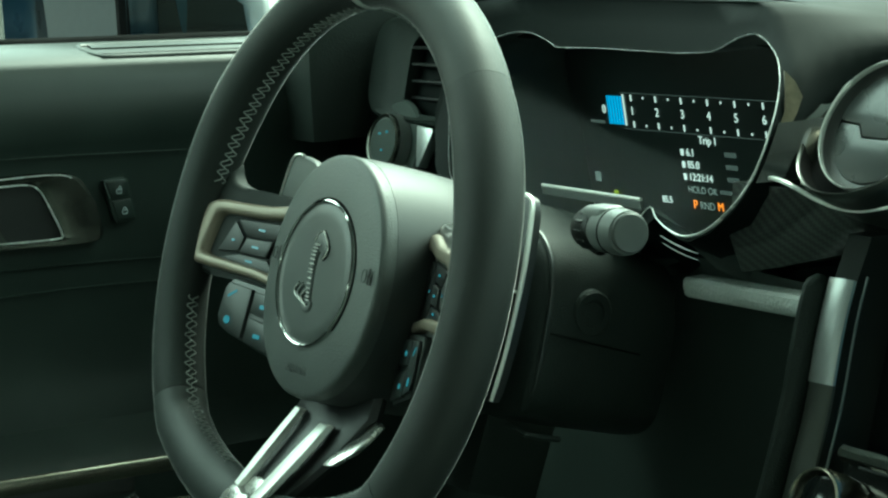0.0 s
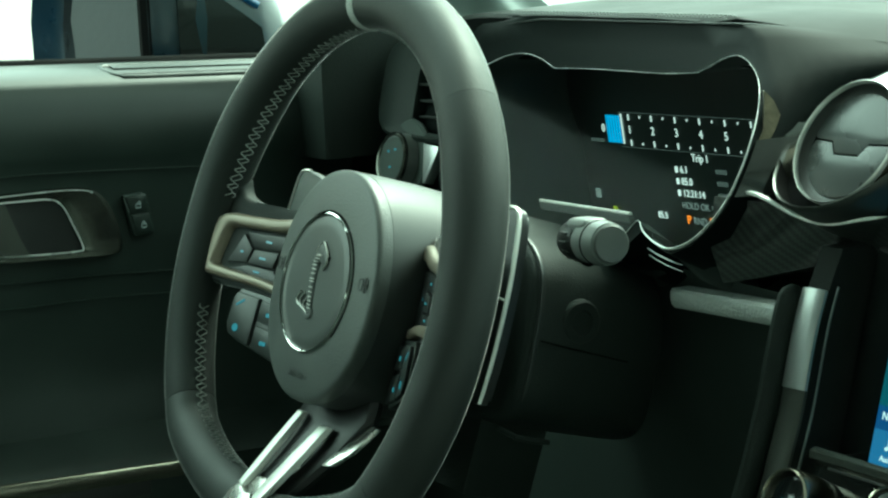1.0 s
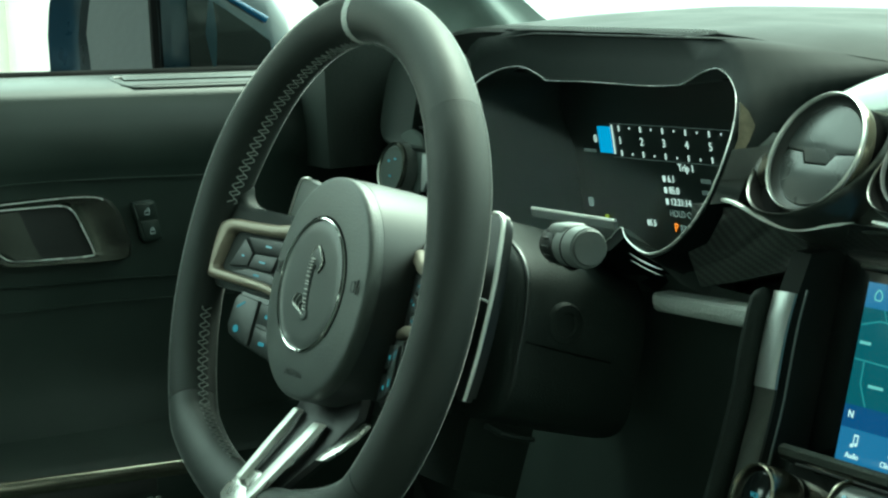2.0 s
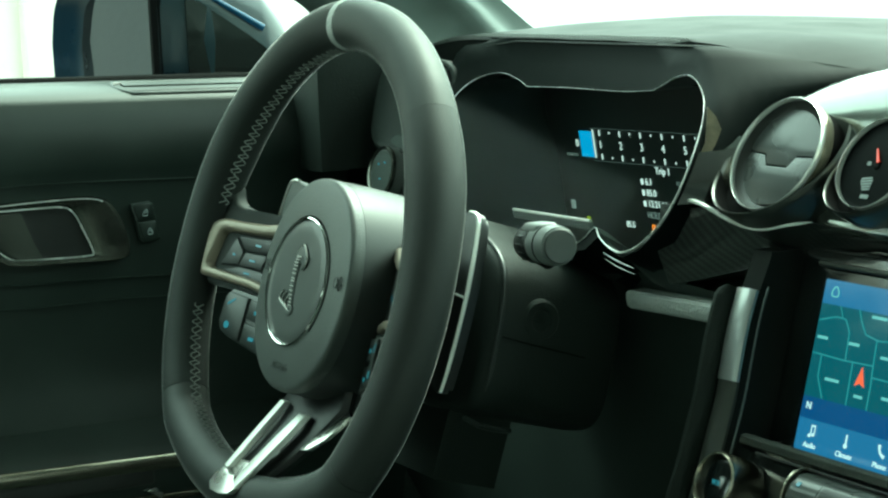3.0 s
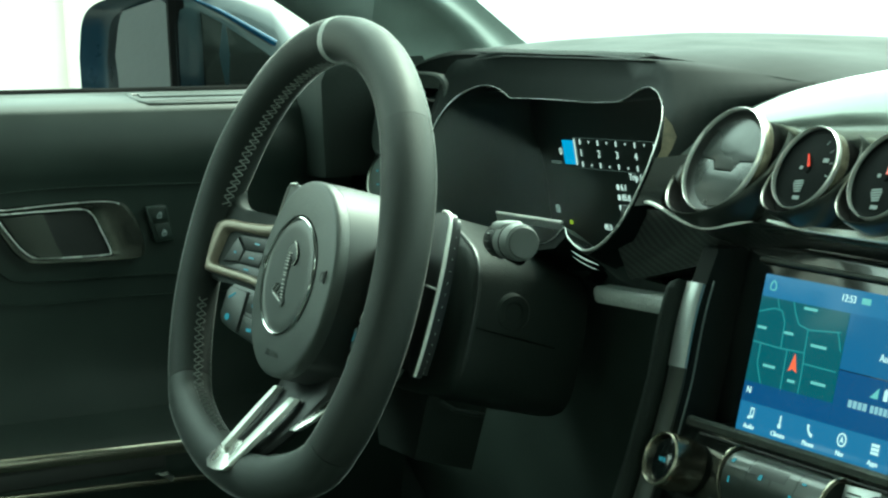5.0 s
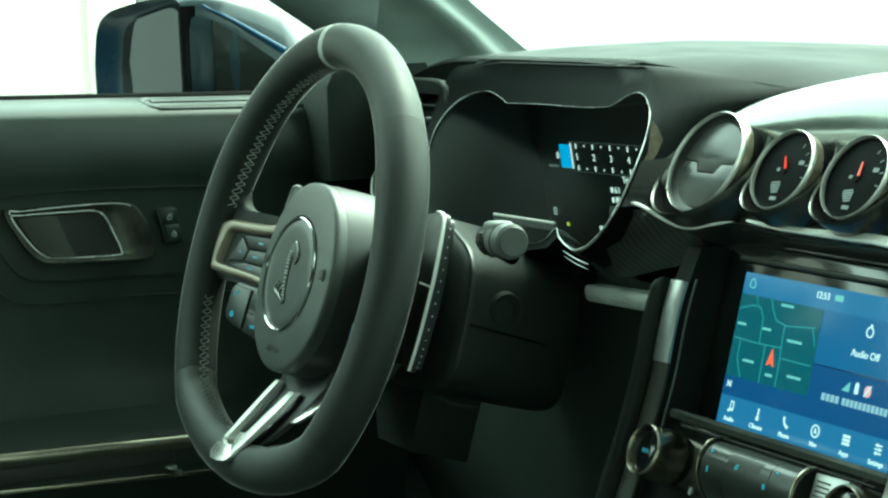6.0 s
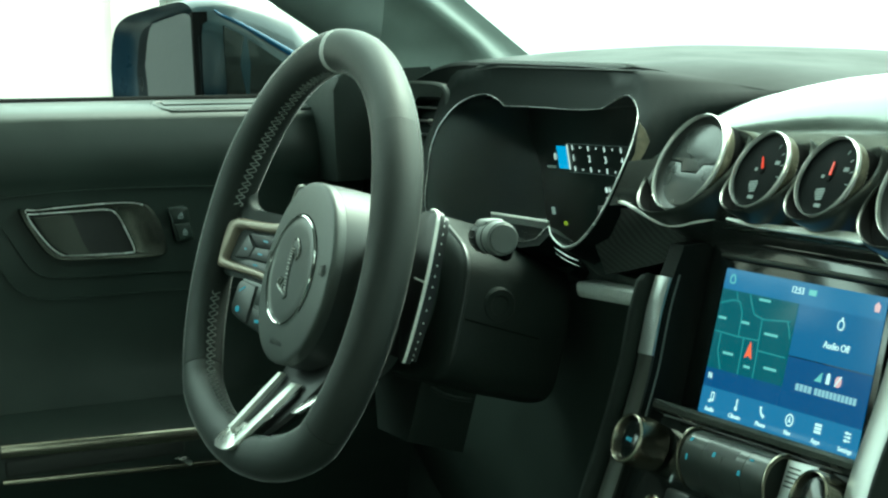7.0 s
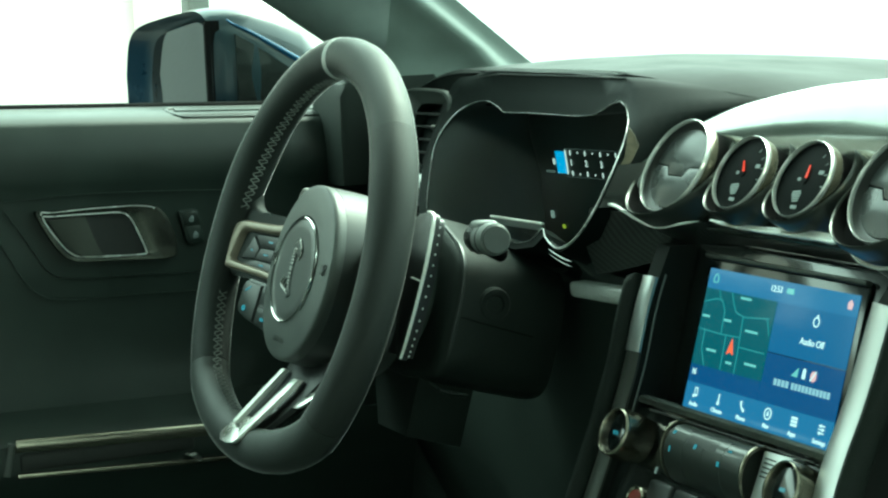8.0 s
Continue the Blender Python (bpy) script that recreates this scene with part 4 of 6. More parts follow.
def console_body():
    ob = thing("console_body", "black moulded centre console below the dashboard", "console")
    rings = []
    for z, y, w in ((0.84, 0.70, 0.115), (0.80, 0.700, 0.12), (0.70, 0.672, 0.125), (0.62, 0.63, 0.13), (0.54, 0.56, 0.135), (0.45, 0.50, 0.14), (0.28, 0.48, 0.14)):
        rings.append([(-w, y, z), (w, y, z), (w, 1.0, z), (-w, 1.0, z)])
    part("body", loft(rings), DARK_PLASTIC, ob)
    part("brow", box(0.25, 0.045, 0.016, (0, 0.708, 0.822), 0.005), GLOSS, ob, "glossy black brow")
    return ob


console_body()


ROLL = [(0.0185, -0.006), (0.0175, 0.0020), (0.0145, 0.0075), (0.0090, 0.0110), (0.0020, 0.0122), (-0.0060, 0.0108), (-0.0140, 0.0062), (-0.0205, -0.0010), (-0.0230, -0.008)]


def roll_z(y):
    for (y1, z1), (y0, z0) in zip(ROLL, ROLL[1:]):
        if y >= y0:
            return z0 + (z1 - z0) * (y - y0) / (y1 - y0)
    return ROLL[-1][1]


def control_panel():
    ob = thing("climate_control_panel", "black climate and radio panel with silver-ringed knobs", "control panel", facing((0.0, 0.612, 0.692), 24))
    part("panel", box(0.262, 0.085, 0.03, (0.003, -0.015, -0.021), 0.006), GLOSS, ob)
    part("upper_shelf", loft([[(x, 0.0290, -0.012), (x, 0.0290, -0.0005), (x, 0.0262, 0.0020), (x, 0.0225, 0.0014), (x, 0.0200, -0.003), (x, 0.0200, -0.012)] for x in (-0.108, -0.05, 0.0, 0.06, 0.118)]), GUNMETAL, ob, "satin ledge below the screen")
    part("shelf_line", box(0.20, 0.0014, 0.002, (0.008, 0.0195, 0.0), 0.0004, 1), RUBBER, ob)
    for x, y in ((-0.0965, -0.004), (0.1105, -0.002)):
        k = part("knob", lathe([(0.0, 0.0150), (0.0150, 0.0150), (0.0154, 0.0195), (0.0160, 0.0212), (0.0168, 0.0216), (0.0176, 0.0208), (0.0179, 0.0190), (0.0179, 0.0030), (0.0172, -0.004), (0.0, -0.006)], 56), WARM_SATIN, ob, "silver-ringed knob", Matrix.Translation((x, y, 0.0)))
        part("cap", lathe([(0.0, 0.0186), (0.0125, 0.0186), (0.0146, 0.0178), (0.0151, 0.0160), (0.0, 0.0152)], 48), GLASS_BLACK, k)
        if x < 0:
            lettering("legend", "VOL", 0.0042, GLOW_CYAN, k, Matrix.Translation((0.001, -0.0005, 0.0188)))
        else:
            part("legend_bar", box(0.0060, 0.0026, 0.0003, (0, -0.001, 0.0188)), GLOW_CYAN, k)
        for j in range(44):
            a = 2 * math.pi * j / 44
            part("rib", box(0.0005, 0.0011, 0.0130, (0.0179, 0, 0.0110)), WARM_SATIN, k, m=Matrix.Rotation(a, 4, "Z"))
    # rounded toggle roll between two bright fins
    for n, (x0, x1) in enumerate(((-0.0418, -0.0190), (-0.0185, 0.0045), (0.0050, 0.0280), (0.0285, 0.0515))):
        b = part("rocker", loft([[(x, y, z) for y, z in ROLL] for x in (x0, x1)]), ROLL_SKIN, ob)
        for y, w, h in (((0.0098, 0.0030, 0.0030), (-0.0023, 0.0014, 0.0040)), ((0.0046, 0.0034, 0.0034),), ((-0.0015, 0.0028, 0.0034),), ((0.0090, 0.0040, 0.0016),))[n]:
            x = (x0 + x1) / 2 + (-0.0055, 0.0020, 0.0095, -0.0055)[n] + (0.0015 if y < 0 and n == 0 else 0.0)
            lean = math.atan2(roll_z(y + 0.002) - roll_z(y - 0.002), 0.004)
            part("legend_bar", box(w, h, 0.0003), GLOW_CYAN, b, m=Matrix.Translation((x, y, roll_z(y) + 0.0003)) @ Matrix.Rotation(lean, 4, "X"))
    part("window", loft([[(x, y, roll_z(y) + 0.0002) for y in (0.0120, 0.0090, 0.0050)] + [(x, y, roll_z(y) - 0.002) for y in (0.0050, 0.0120)] for x in (-0.0165, 0.0180)]), KEY, ob, "dark window strip")
    for x, w in ((-0.0446, 0.0014), (0.0541, 0.0017)):
        fin = smooth_path([(x, y * 1.02 + 0.0005, z + 0.0002) for y, z in ROLL], 3)
        part("post", sweep(fin, oval(w, 0.0018, 10, 3), (0, 0.3, 1), taper=lambda t: 1.15 - 0.85 * t), WARM_SATIN, ob, "bright curved fin")
    part("side_pad", prism([(0.0580, 0.0170), (0.0900, 0.0185), (0.0900, -0.020), (0.0600, -0.018)], -0.008, 0.0035, 0.002), BLADE, ob, "satin end pad")
    for k in range(5):
        part("grille_slot", box(0.0120, 0.0011, 0.001, (0.0690, 0.0125 - 0.0030 * k, 0.0036)), RUBBER, ob)
    for k in range(4):
        part("lower_button", box(0.030, 0.016, 0.012, (-0.045 + 0.033 * k, -0.034, -0.004), 0.003), KEY, ob)
    part("legend_bar", box(0.0090, 0.0014, 0.0003, (0.004, -0.0300, 0.0023)), GLOW_CYAN, ob)
    part("legend_bar", box(0.0022, 0.0050, 0.0003, (-0.0676, -0.0200, -0.0055)), GLOW_DIM, ob)
    start = part("start_button", lathe([(0.0, 0.0050), (0.0080, 0.0050), (0.0095, 0.0062), (0.0106, 0.0050), (0.0108, -0.006), (0.0, -0.006)], 32), WARM_SATIN, ob, "silver-ringed start button", Matrix.Translation((-0.066, -0.0445, 0.0)))
    part("cap", lathe([(0.0, 0.0056), (0.0072, 0.0056), (0.0076, 0.0050), (0.0, 0.0048)], 28), RED_CAP, start, "dark red cap")
    return ob


control_panel()


def knee_pad():
    path = [Vector((-0.2870, 0.6735, 0.7705)).lerp(Vector((-0.1300, 0.6515, 0.7810)), k / 10) for k in range(11)]
    bm = sweep(path, [(0.0072, -0.0062), (0.0094, -0.0040), (0.0102, 0.0005), (0.0098, 0.0044), (0.0080, 0.0062), (-0.006, 0.0066), (-0.014, 0.005), (-0.014, -0.0062)], (0, 0, 1))
    return single("dash_bolster", bm, PALE_LEATHER, "pale grey grained leather bolster under the dash", "bolster")


knee_pad()

# ---- steering wheel and column ----
WHEEL = facing((XC, 0.447, 0.800), 18)
RIM = 0.1715


def rim_point(deg):
    a = radians(deg)
    u, v = RIM * math.cos(a), RIM * math.sin(a)
    if v < -0.115:
        v = -0.115 - (-v - 0.115) * 0.58
    return Vector((u + 0.001, v + 0.002 + 0.002 * max(0.0, v / RIM), -0.008))


def rim_section(deg):
    """Thicker grips beside the upper spokes."""
    g = sum(math.exp(-((deg - c + 180) % 360 - 180) ** 2 / 2 / 11 ** 2) for c in (28, 152))
    return 1.0 + 0.08 * g


def steering_wheel():
    ob = thing("steering_wheel", "black suede and leather sports steering wheel with silver spokes", "steering wheel", WHEEL)

    def rim_part(a0, a1, mat, grow=1.0, name="rim_cover", label=""):
        n = max(3, int(abs(a1 - a0) / 3))
        path, rings = [], []
        for i in range(n + 1):
            d = a0 + (a1 - a0) * i / n
            p, q = rim_point(d - 0.5), rim_point(d + 0.5)
            t = (q - p).normalized()
            side = t.cross(Vector((0, 0, 1))).normalized()
            k = rim_section(d) * grow * (0.992 if i in (0, n) else 1.0)
            rings.append([rim_point(d) + side * (x * k) + Vector((0, 0, y * k)) for x, y in oval(0.0172, 0.0168, 20, 2.15)])
        return part(name, loft(rings), mat, ob, label)
    rim_part(94.6, 216.5, SUEDE, label="black suede rim cover")
    rim_part(91.9, 94.4, GREY_LEATHER, 1.012, "centre_band", "pale band at twelve o'clock")
    rim_part(40.85, 91.7, SMOOTH_LEATHER, label="smooth leather rim cover")
    rim_part(-36.5, 40.8, GRIP, label="worn black suede grip")
    rim_part(216.7, 323.3, SMOOTH_LEATHER, label="smooth leather rim cover")
    # crossed stitches along the inner seam
    threads = []
    for a0, a1 in ((96, 166), (194, 252), (14, 84), (-72, -16)):
        n = int(abs(a1 - a0) / 0.20)
        for s in (-1, 1):
            line = []
            for i in range(n + 1):
                d = a0 + (a1 - a0) * i / n
                p = rim_point(d)
                t = (rim_point(d + 0.5) - rim_point(d - 0.5)).normalized()
                inn = Vector((0, 0, 1)).cross(t).normalized()
                f = 0.04 + s * 0.085 + 0.115 * math.sin(2 * math.pi * (d - a0) / 2.4 + 0.9 * s + 0.4 * math.sin(d * 1.7)) + 0.02 * math.sin(d * 0.9)
                r = 0.0175 * rim_section(d) + 0.0003 + 0.0003 * math.cos(2 * math.pi * (d - a0) / 2.4)
                out = (inn * math.cos(f) + Vector((0, 0, math.sin(f)))).normalized()
                line.append((p + out * r, out))
            threads.append(line)
    rings_bm = bmesh.new()
    for line in threads:
        prev = None
        for i, (p, out) in enumerate(line):
            d = (line[min(i + 1, len(line) - 1)][0] - line[max(i - 1, 0)][0]).normalized()
            s = d.cross(out).normalized()
            w = 0.00045
            ring = [rings_bm.verts.new(p + s * w * x + out * w * y) for x, y in ((1, 0), (0, 1), (-1, 0), (0, -1))]
            if prev:
                for j in range(4):
                    rings_bm.faces.new((prev[j], prev[(j + 1) % 4], ring[(j + 1) % 4], ring[j]))
            prev = ring
    st = part("stitching", rings_bm, STITCH, ob, "grey crossed stitching", sharp=80)
    st["kind"] = "stuff"

    # airbag pad with its round boss
    def pad_ring(k, d, grow=1.0):
        return [(0.001 + x * k * grow, -0.001 + y * k, d) for x, y in oval(0.0662, 0.0730, 56, 2.12)]
    part("airbag_pad", loft([pad_ring(0.985, -0.026), pad_ring(0.996, -0.0180), pad_ring(0.994, -0.0148), pad_ring(0.988, -0.0130), pad_ring(0.976, -0.0120), pad_ring(0.950, -0.0114), pad_ring(0.90, -0.0108), pad_ring(0.80, -0.0096), pad_ring(0.68, -0.0088), pad_ring(0.60, -0.0085)]), PAD, ob, "grained black airbag cover")
    part("pad_side", loft([pad_ring(0.96, -0.092), pad_ring(1.000, -0.080), pad_ring(1.008, -0.060), pad_ring(1.006, -0.042), pad_ring(1.002, -0.030), pad_ring(0.994, -0.0215)]), PAD_FLANK, ob, "smooth satin pad side, darkened to stand for shade")
    part("boss", lathe([(0.0418, -0.013), (0.0418, -0.0086), (0.0405, -0.0078), (0.034, -0.0072), (0.018, -0.0068), (0.0, -0.0066)], 64), PAD_SMOOTH, ob, "smooth round boss")
    part("boss_ring", lathe([(0.0418, -0.0095), (0.0421, -0.0072), (0.0428, -0.0066), (0.0437, -0.0072), (0.0440, -0.0095)], 72), CHROME, ob, "thin chrome ring")
    part("boss_groove", lathe([(0.0438, -0.0100), (0.0438, -0.0085), (0.0452, -0.0086), (0.0454, -0.0100)], 72, True), GAP, ob, "dark groove round the boss")
    # raised crest: a plain broad-headed curved form on a ribbed stem, with folds at its foot
    head = [(-0.0042, 0.0120), (-0.0040, 0.0180), (-0.0010, 0.0225), (0.0038, 0.0250), (0.0085, 0.0215), (0.0128, 0.0165), (0.0122, 0.0120), (0.0085, 0.0085), (0.0072, 0.0120), (0.0030, 0.0130)]
    emblem = part("emblem", prism(head, 0.0, 0.0016, 0.0007), PAD_SMOOTH, ob, "raised curved crest", Matrix.Translation((0.0005, 0.0, -0.0070)))
    # Shade round the raised head and stem is drawn by black underlays.
    mid = (sum(x for x, y in head) / len(head), sum(y for x, y in head) / len(head))
    part("head_shadow", prism([(mid[0] + (x - mid[0]) * 1.14, mid[1] + (y - mid[1]) * 1.10) for x, y in head], -0.0004, 0.0004), GAP, emblem, "black underlay that draws the crest's shade")
    stem = smooth_path([(0.0020, 0.0175, 0.0004), (-0.0006, 0.0125, 0.0004), (-0.0010, 0.005, 0.0004), (-0.0002, -0.005, 0.0004), (0.0012, -0.0130, 0.0004), (0.0030, -0.0185, 0.0004)], 6)
    part("stem", sweep(stem, oval(0.0029, 0.0015, 10), (0, 0, 1), taper=lambda t: 1.25 - 0.45 * t), PAD_SMOOTH, emblem)
    part("stem_shadow", sweep([p + Vector((0.0003, 0, -0.0006)) for p in stem], oval(0.0036, 0.0009, 10), (0, 0, 1), taper=lambda t: 1.25 - 0.40 * t), GAP, emblem, "black underlay that draws the crest's shade")
    for k in range(15):
        q = stem[1 + int(k * (len(stem) - 3) / 15)]
        part("rib", box(0.0060 - 0.00015 * k, 0.0006, 0.0007, (0, 0, 0.0016 - 0.00003 * k), 0.0002, 1), SATIN, emblem, m=Matrix.Translation(q))
    rim_line = smooth_path([(x, y, 0.0013) for x, y in head[1:8]], 4)
    part("outline", sweep(rim_line, oval(0.0005, 0.0005, 6), (0, 0, 1)), SATIN, emblem, "bright satin outline")
    part("foot", sweep(smooth_path([(0.0052, -0.0165, 0.0004), (0.0050, -0.0200, 0.0004), (0.0015, -0.0215, 0.0004), (-0.0040, -0.0205, 0.0004)], 5), oval(0.0019, 0.0014, 8), (0, 0, 1)), PAD_SMOOTH, emblem)
    for dx, dy, k in ((-0.0035, -0.0180, 1.0), (-0.0085, -0.0165, 1.1), (-0.0135, -0.0150, 0.9)):
        fold = smooth_path([(dx + 0.0040, dy - 0.0020, 0.0003), (dx, dy - 0.0005, 0.0004), (dx - 0.0030 * k, dy + 0.0030 * k, 0.0004), (dx + 0.0012, dy + 0.0078 * k, 0.0004)], 5)
        part("fold", sweep(fold, oval(0.0015, 0.0013, 8), (0, 0, 1)), PAD_SMOOTH, emblem)
        part("fold_line", sweep([q + Vector((0.0009, 0.0004, 0.0011)) for q in fold], oval(0.0003, 0.0003, 5), (0, 0, 1)), SATIN, emblem)
    # Dark letters and an offset paler copy: emboss shading put into the colours.
    lettering("airbag_shade_copy", "AIRBAG", 0.0068, PAD_SIDE, ob, Matrix.Translation((0.001, -0.0570, -0.0096)), 0.0005)
    lettering("airbag_lit_copy", "AIRBAG", 0.0068, PAD_SMOOTH, ob, Matrix.Translation((0.0013, -0.0573, -0.0095)), 0.0005)
    for x in (0.0555, -0.0535):
        horn = smooth_path([(-0.0035, 0.0025, 0), (-0.0035, -0.0025, 0), (0.0, -0.003, 0), (0.0, 0.003, 0), (-0.0035, 0.0025, 0)], 3)
        part("horn_mark", join(sweep(horn, oval(0.0003, 0.0003, 6), (0, 0, 1)), box(0.0009, 0.0088, 0.0008, (0.0035, 0, 0)), box(0.0035, 0.0009, 0.0008, (0.0018, 0, 0))), RUBBER, ob, m=Matrix.Translation((x, 0.006, -0.0095)) @ Matrix.Scale(1.05, 4))

    # hub shell behind the pad
    rings = [[(0.002 + x * k, -0.004 + y * k, d) for x, y in oval(0.066, 0.072, 40, 2.3)] for d, k in ((-0.098, 0.72), (-0.090, 0.88), (-0.070, 0.93), (-0.040, 0.93), (-0.034, 0.85))]
    part("hub_shell", loft(rings), PLASTIC, ob)

    def dish(ob_part):
        """Spokes fall back from the rim towards the hub."""
        for v in ob_part.data.vertices:
            v.co.z += 0.004 if v.co.x < 0 else 0.0
            v.co.z -= 0.30 * max(0.0, 0.165 + v.co.x) if v.co.x < 0 else 0.46 * max(0.0, 0.143 - v.co.x)
        return ob_part
    for side in (-1, 1):
        f = lambda pts: [(-side * x, y) for x, y in (pts if side < 0 else pts[::-1])]
        spoke = [(-0.045, 0.0400), (-0.090, 0.0405), (-0.120, 0.0402), (-0.134, 0.0406), (-0.1415, 0.0430), (-0.1460, 0.0480), (-0.1490, 0.0540), (-0.157, 0.058), (-0.164, 0.050), (-0.171, 0.020), (-0.172, -0.006), (-0.166, -0.017), (-0.150, -0.0195), (-0.120, -0.0190), (-0.085, -0.020), (-0.045, -0.022)]
        bm = prism(f([(p.x, p.y) for p in smooth_path([(x, y, 0) for x, y in spoke], 3, True)]), -0.0215, -0.0105, 0.0045, 3)
        dish(part("spoke", bm, SUEDE, ob))
        outer = f([(-0.055, 0.0345), (-0.100, 0.0320), (-0.126, 0.0305), (-0.1415, 0.0300), (-0.1515, 0.0268), (-0.1568, 0.0205), (-0.1632, 0.0070), (-0.1680, -0.0060), (-0.1665, -0.0110), (-0.1560, -0.0140), (-0.100, -0.0152), (-0.055, -0.0175)])
        inner = f([(-0.055, 0.0250), (-0.100, 0.0232), (-0.125, 0.0220), (-0.1355, 0.0215), (-0.1400, 0.0200), (-0.1425, 0.0165), (-0.1450, 0.0070), (-0.1475, -0.0030), (-0.1460, -0.0058), (-0.1410, -0.0070), (-0.100, -0.0085), (-0.055, -0.0110)])
        outer, inner = ([(p.x, p.y) for p in smooth_path([(x, y, 0) for x, y in o], 4, True)] for o in (outer, inner))
        steps = ((0.0, -0.020), (0.0, -0.0085), (0.05, -0.0066), (0.14, -0.0052), (0.30, -0.0046), (0.55, -0.0046), (0.75, -0.0047), (0.90, -0.0054), (1.0, -0.0080), (1.0, -0.020))
        rings = [[(x + (inner[i][0] - x) * k, y + (inner[i][1] - y) * k, z) for i, (x, y) in enumerate(outer)] for k, z in steps]
        dish(part("spoke_trim", loft(rings, loop=True), TRIM, ob, "warm satin spoke bezel", sharp=60))
        well = dish(part("switch_plate", prism(inner, -0.020, -0.013), KEY, ob))
        keys = [[(-0.126, 0.0195), (-0.0815, 0.0225), (-0.092, 0.0115), (-0.1165, 0.0100)],
                [(-0.1285, 0.0180), (-0.1185, 0.0092), (-0.1215, -0.0005), (-0.1395, -0.0030)],
                [(-0.1150, 0.0088), (-0.0925, 0.0102), (-0.0955, -0.0005), (-0.1195, -0.0010)],
                [(-0.0795, 0.0215), (-0.0905, 0.0105), (-0.0935, -0.0010), (-0.0850, -0.0095), (-0.064, -0.0105), (-0.064, 0.0225)],
                [(-0.1205, -0.0022), (-0.0950, -0.0020), (-0.0870, -0.0098), (-0.1370, -0.0072)]]
        for kk, pts in enumerate(keys):
            b = dish(part("key", prism(f(pts), -0.0135, -0.0085 if kk != 2 else -0.0075, 0.0010, 2), KEY, well))
            cx, cy = sum(p[0] for p in pts) / len(pts), sum(p[1] for p in pts) / len(pts)
            dish(part("legend_bar", box(0.0058 if kk in (0, 2, 4) else 0.0026, 0.0013, 0.0003, (-side * cx, cy, -0.0083 if kk != 2 else -0.0073)), GLOW_CYAN, b))
        # lower switch block
        rise, near = 0.006, 0.014
        low = [(x + 0.011, y + rise) for x, y in ((-0.064, -0.026), (-0.126, -0.0235), (-0.131, -0.028), (-0.1335, -0.048), (-0.131, -0.055), (-0.122, -0.0585), (-0.064, -0.0700))]
        blk = dish(part("lower_switch_plate", prism(f(low), -0.036 + near, -0.019 + near, 0.002, 2), SWITCH, ob))
        for kk, pts in enumerate(([(-0.1055, -0.0275), (-0.1255, -0.0265), (-0.1285, -0.030), (-0.1305, -0.048), (-0.128, -0.0535), (-0.1075, -0.0590)],
                                  [(-0.066, -0.030), (-0.1025, -0.0285), (-0.1035, -0.0420), (-0.066, -0.0460)],
                                  [(-0.066, -0.0490), (-0.1035, -0.0450), (-0.1045, -0.0600), (-0.066, -0.0670)])):
            pts = [(x + 0.011, y) for x, y in pts]
            b = dish(part("key", prism(f([(x, y + rise) for x, y in pts]), -0.0195 + near, -0.0165 + near, 0.0010, 2), SWITCH, blk))
            cx, cy = sum(p[0] for p in pts) / len(pts), sum(p[1] for p in pts) / len(pts)
            if kk == 0:
                top = -0.0163 + near
                dish(part("legend_bar", moved(box(0.0085, 0.0012, 0.0003), Matrix.Translation((-side * cx, cy + 0.008 + rise, top)) @ Matrix.Rotation(0.6, 4, "Z")), GLOW_CYAN, b))
                dish(part("legend_dot", moved(lathe([(0.0, 0.0003), (0.0026, 0.0003), (0.0026, 0.0), (0.0, 0.0)], 16), Matrix.Translation((-side * cx, cy - 0.009 + rise, top))), GLOW_CYAN, b))
            else:
                dish(part("legend_bar", box(0.0055, 0.0026, 0.0003, (-side * (cx - 0.008), cy + rise, -0.0161 + near)), GLOW_CYAN, b))

    # lower spoke: dark core with two bright rails that meet in a cup
    core = loft([[(x * w, v + y * 0.0, d + y) for x, y in oval(1.0, 0.009, 16, 3)] for v, d, w in ((-0.055, -0.048, 0.040), (-0.075, -0.046, 0.042), (-0.095, -0.036, 0.036), (-0.115, -0.022, 0.030), (-0.135, -0.006, 0.026), (-0.148, -0.001, 0.022))])
    part("lower_spoke", core, KEY, ob, "dark satin lower spoke")
    def leaning(outline, thick, lift):
        """A flat strip that climbs towards the driver as it falls."""
        bm = prism(outline, -thick, 0.0, 0.0007)
        for v in bm.verts:
            v.co.z += -0.0275 + (-0.081 - v.co.y) * 0.68 + lift
        return bm
    part("rail", leaning([(-0.0222, -0.0810), (-0.0155, -0.0812), (-0.0125, -0.1000), (-0.0098, -0.1180), (-0.0085, -0.1310), (-0.0150, -0.1300), (-0.0172, -0.1150), (-0.0198, -0.0980)], 0.0045, 0.0), RAIL, ob, "bright satin rail")
    part("rail", leaning([(0.0140, -0.0845), (0.0235, -0.0840), (0.0238, -0.1020), (0.0228, -0.1220), (0.0212, -0.1395), (0.0125, -0.1360), (0.0110, -0.1240), (0.0125, -0.1040)], 0.0050, 0.0), RAIL, ob, "bright satin rail")
    part("rail_cup", leaning([(-0.0152, -0.1303), (-0.0085, -0.1313), (0.0, -0.1335), (0.0070, -0.1330), (0.0124, -0.1363), (0.0211, -0.1398), (0.0180, -0.1440), (0.0080, -0.1462), (-0.0060, -0.1462), (-0.0150, -0.1425), (-0.0172, -0.1370)], 0.0050, -0.0004), SATIN, ob, "satin cup that joins the rails")
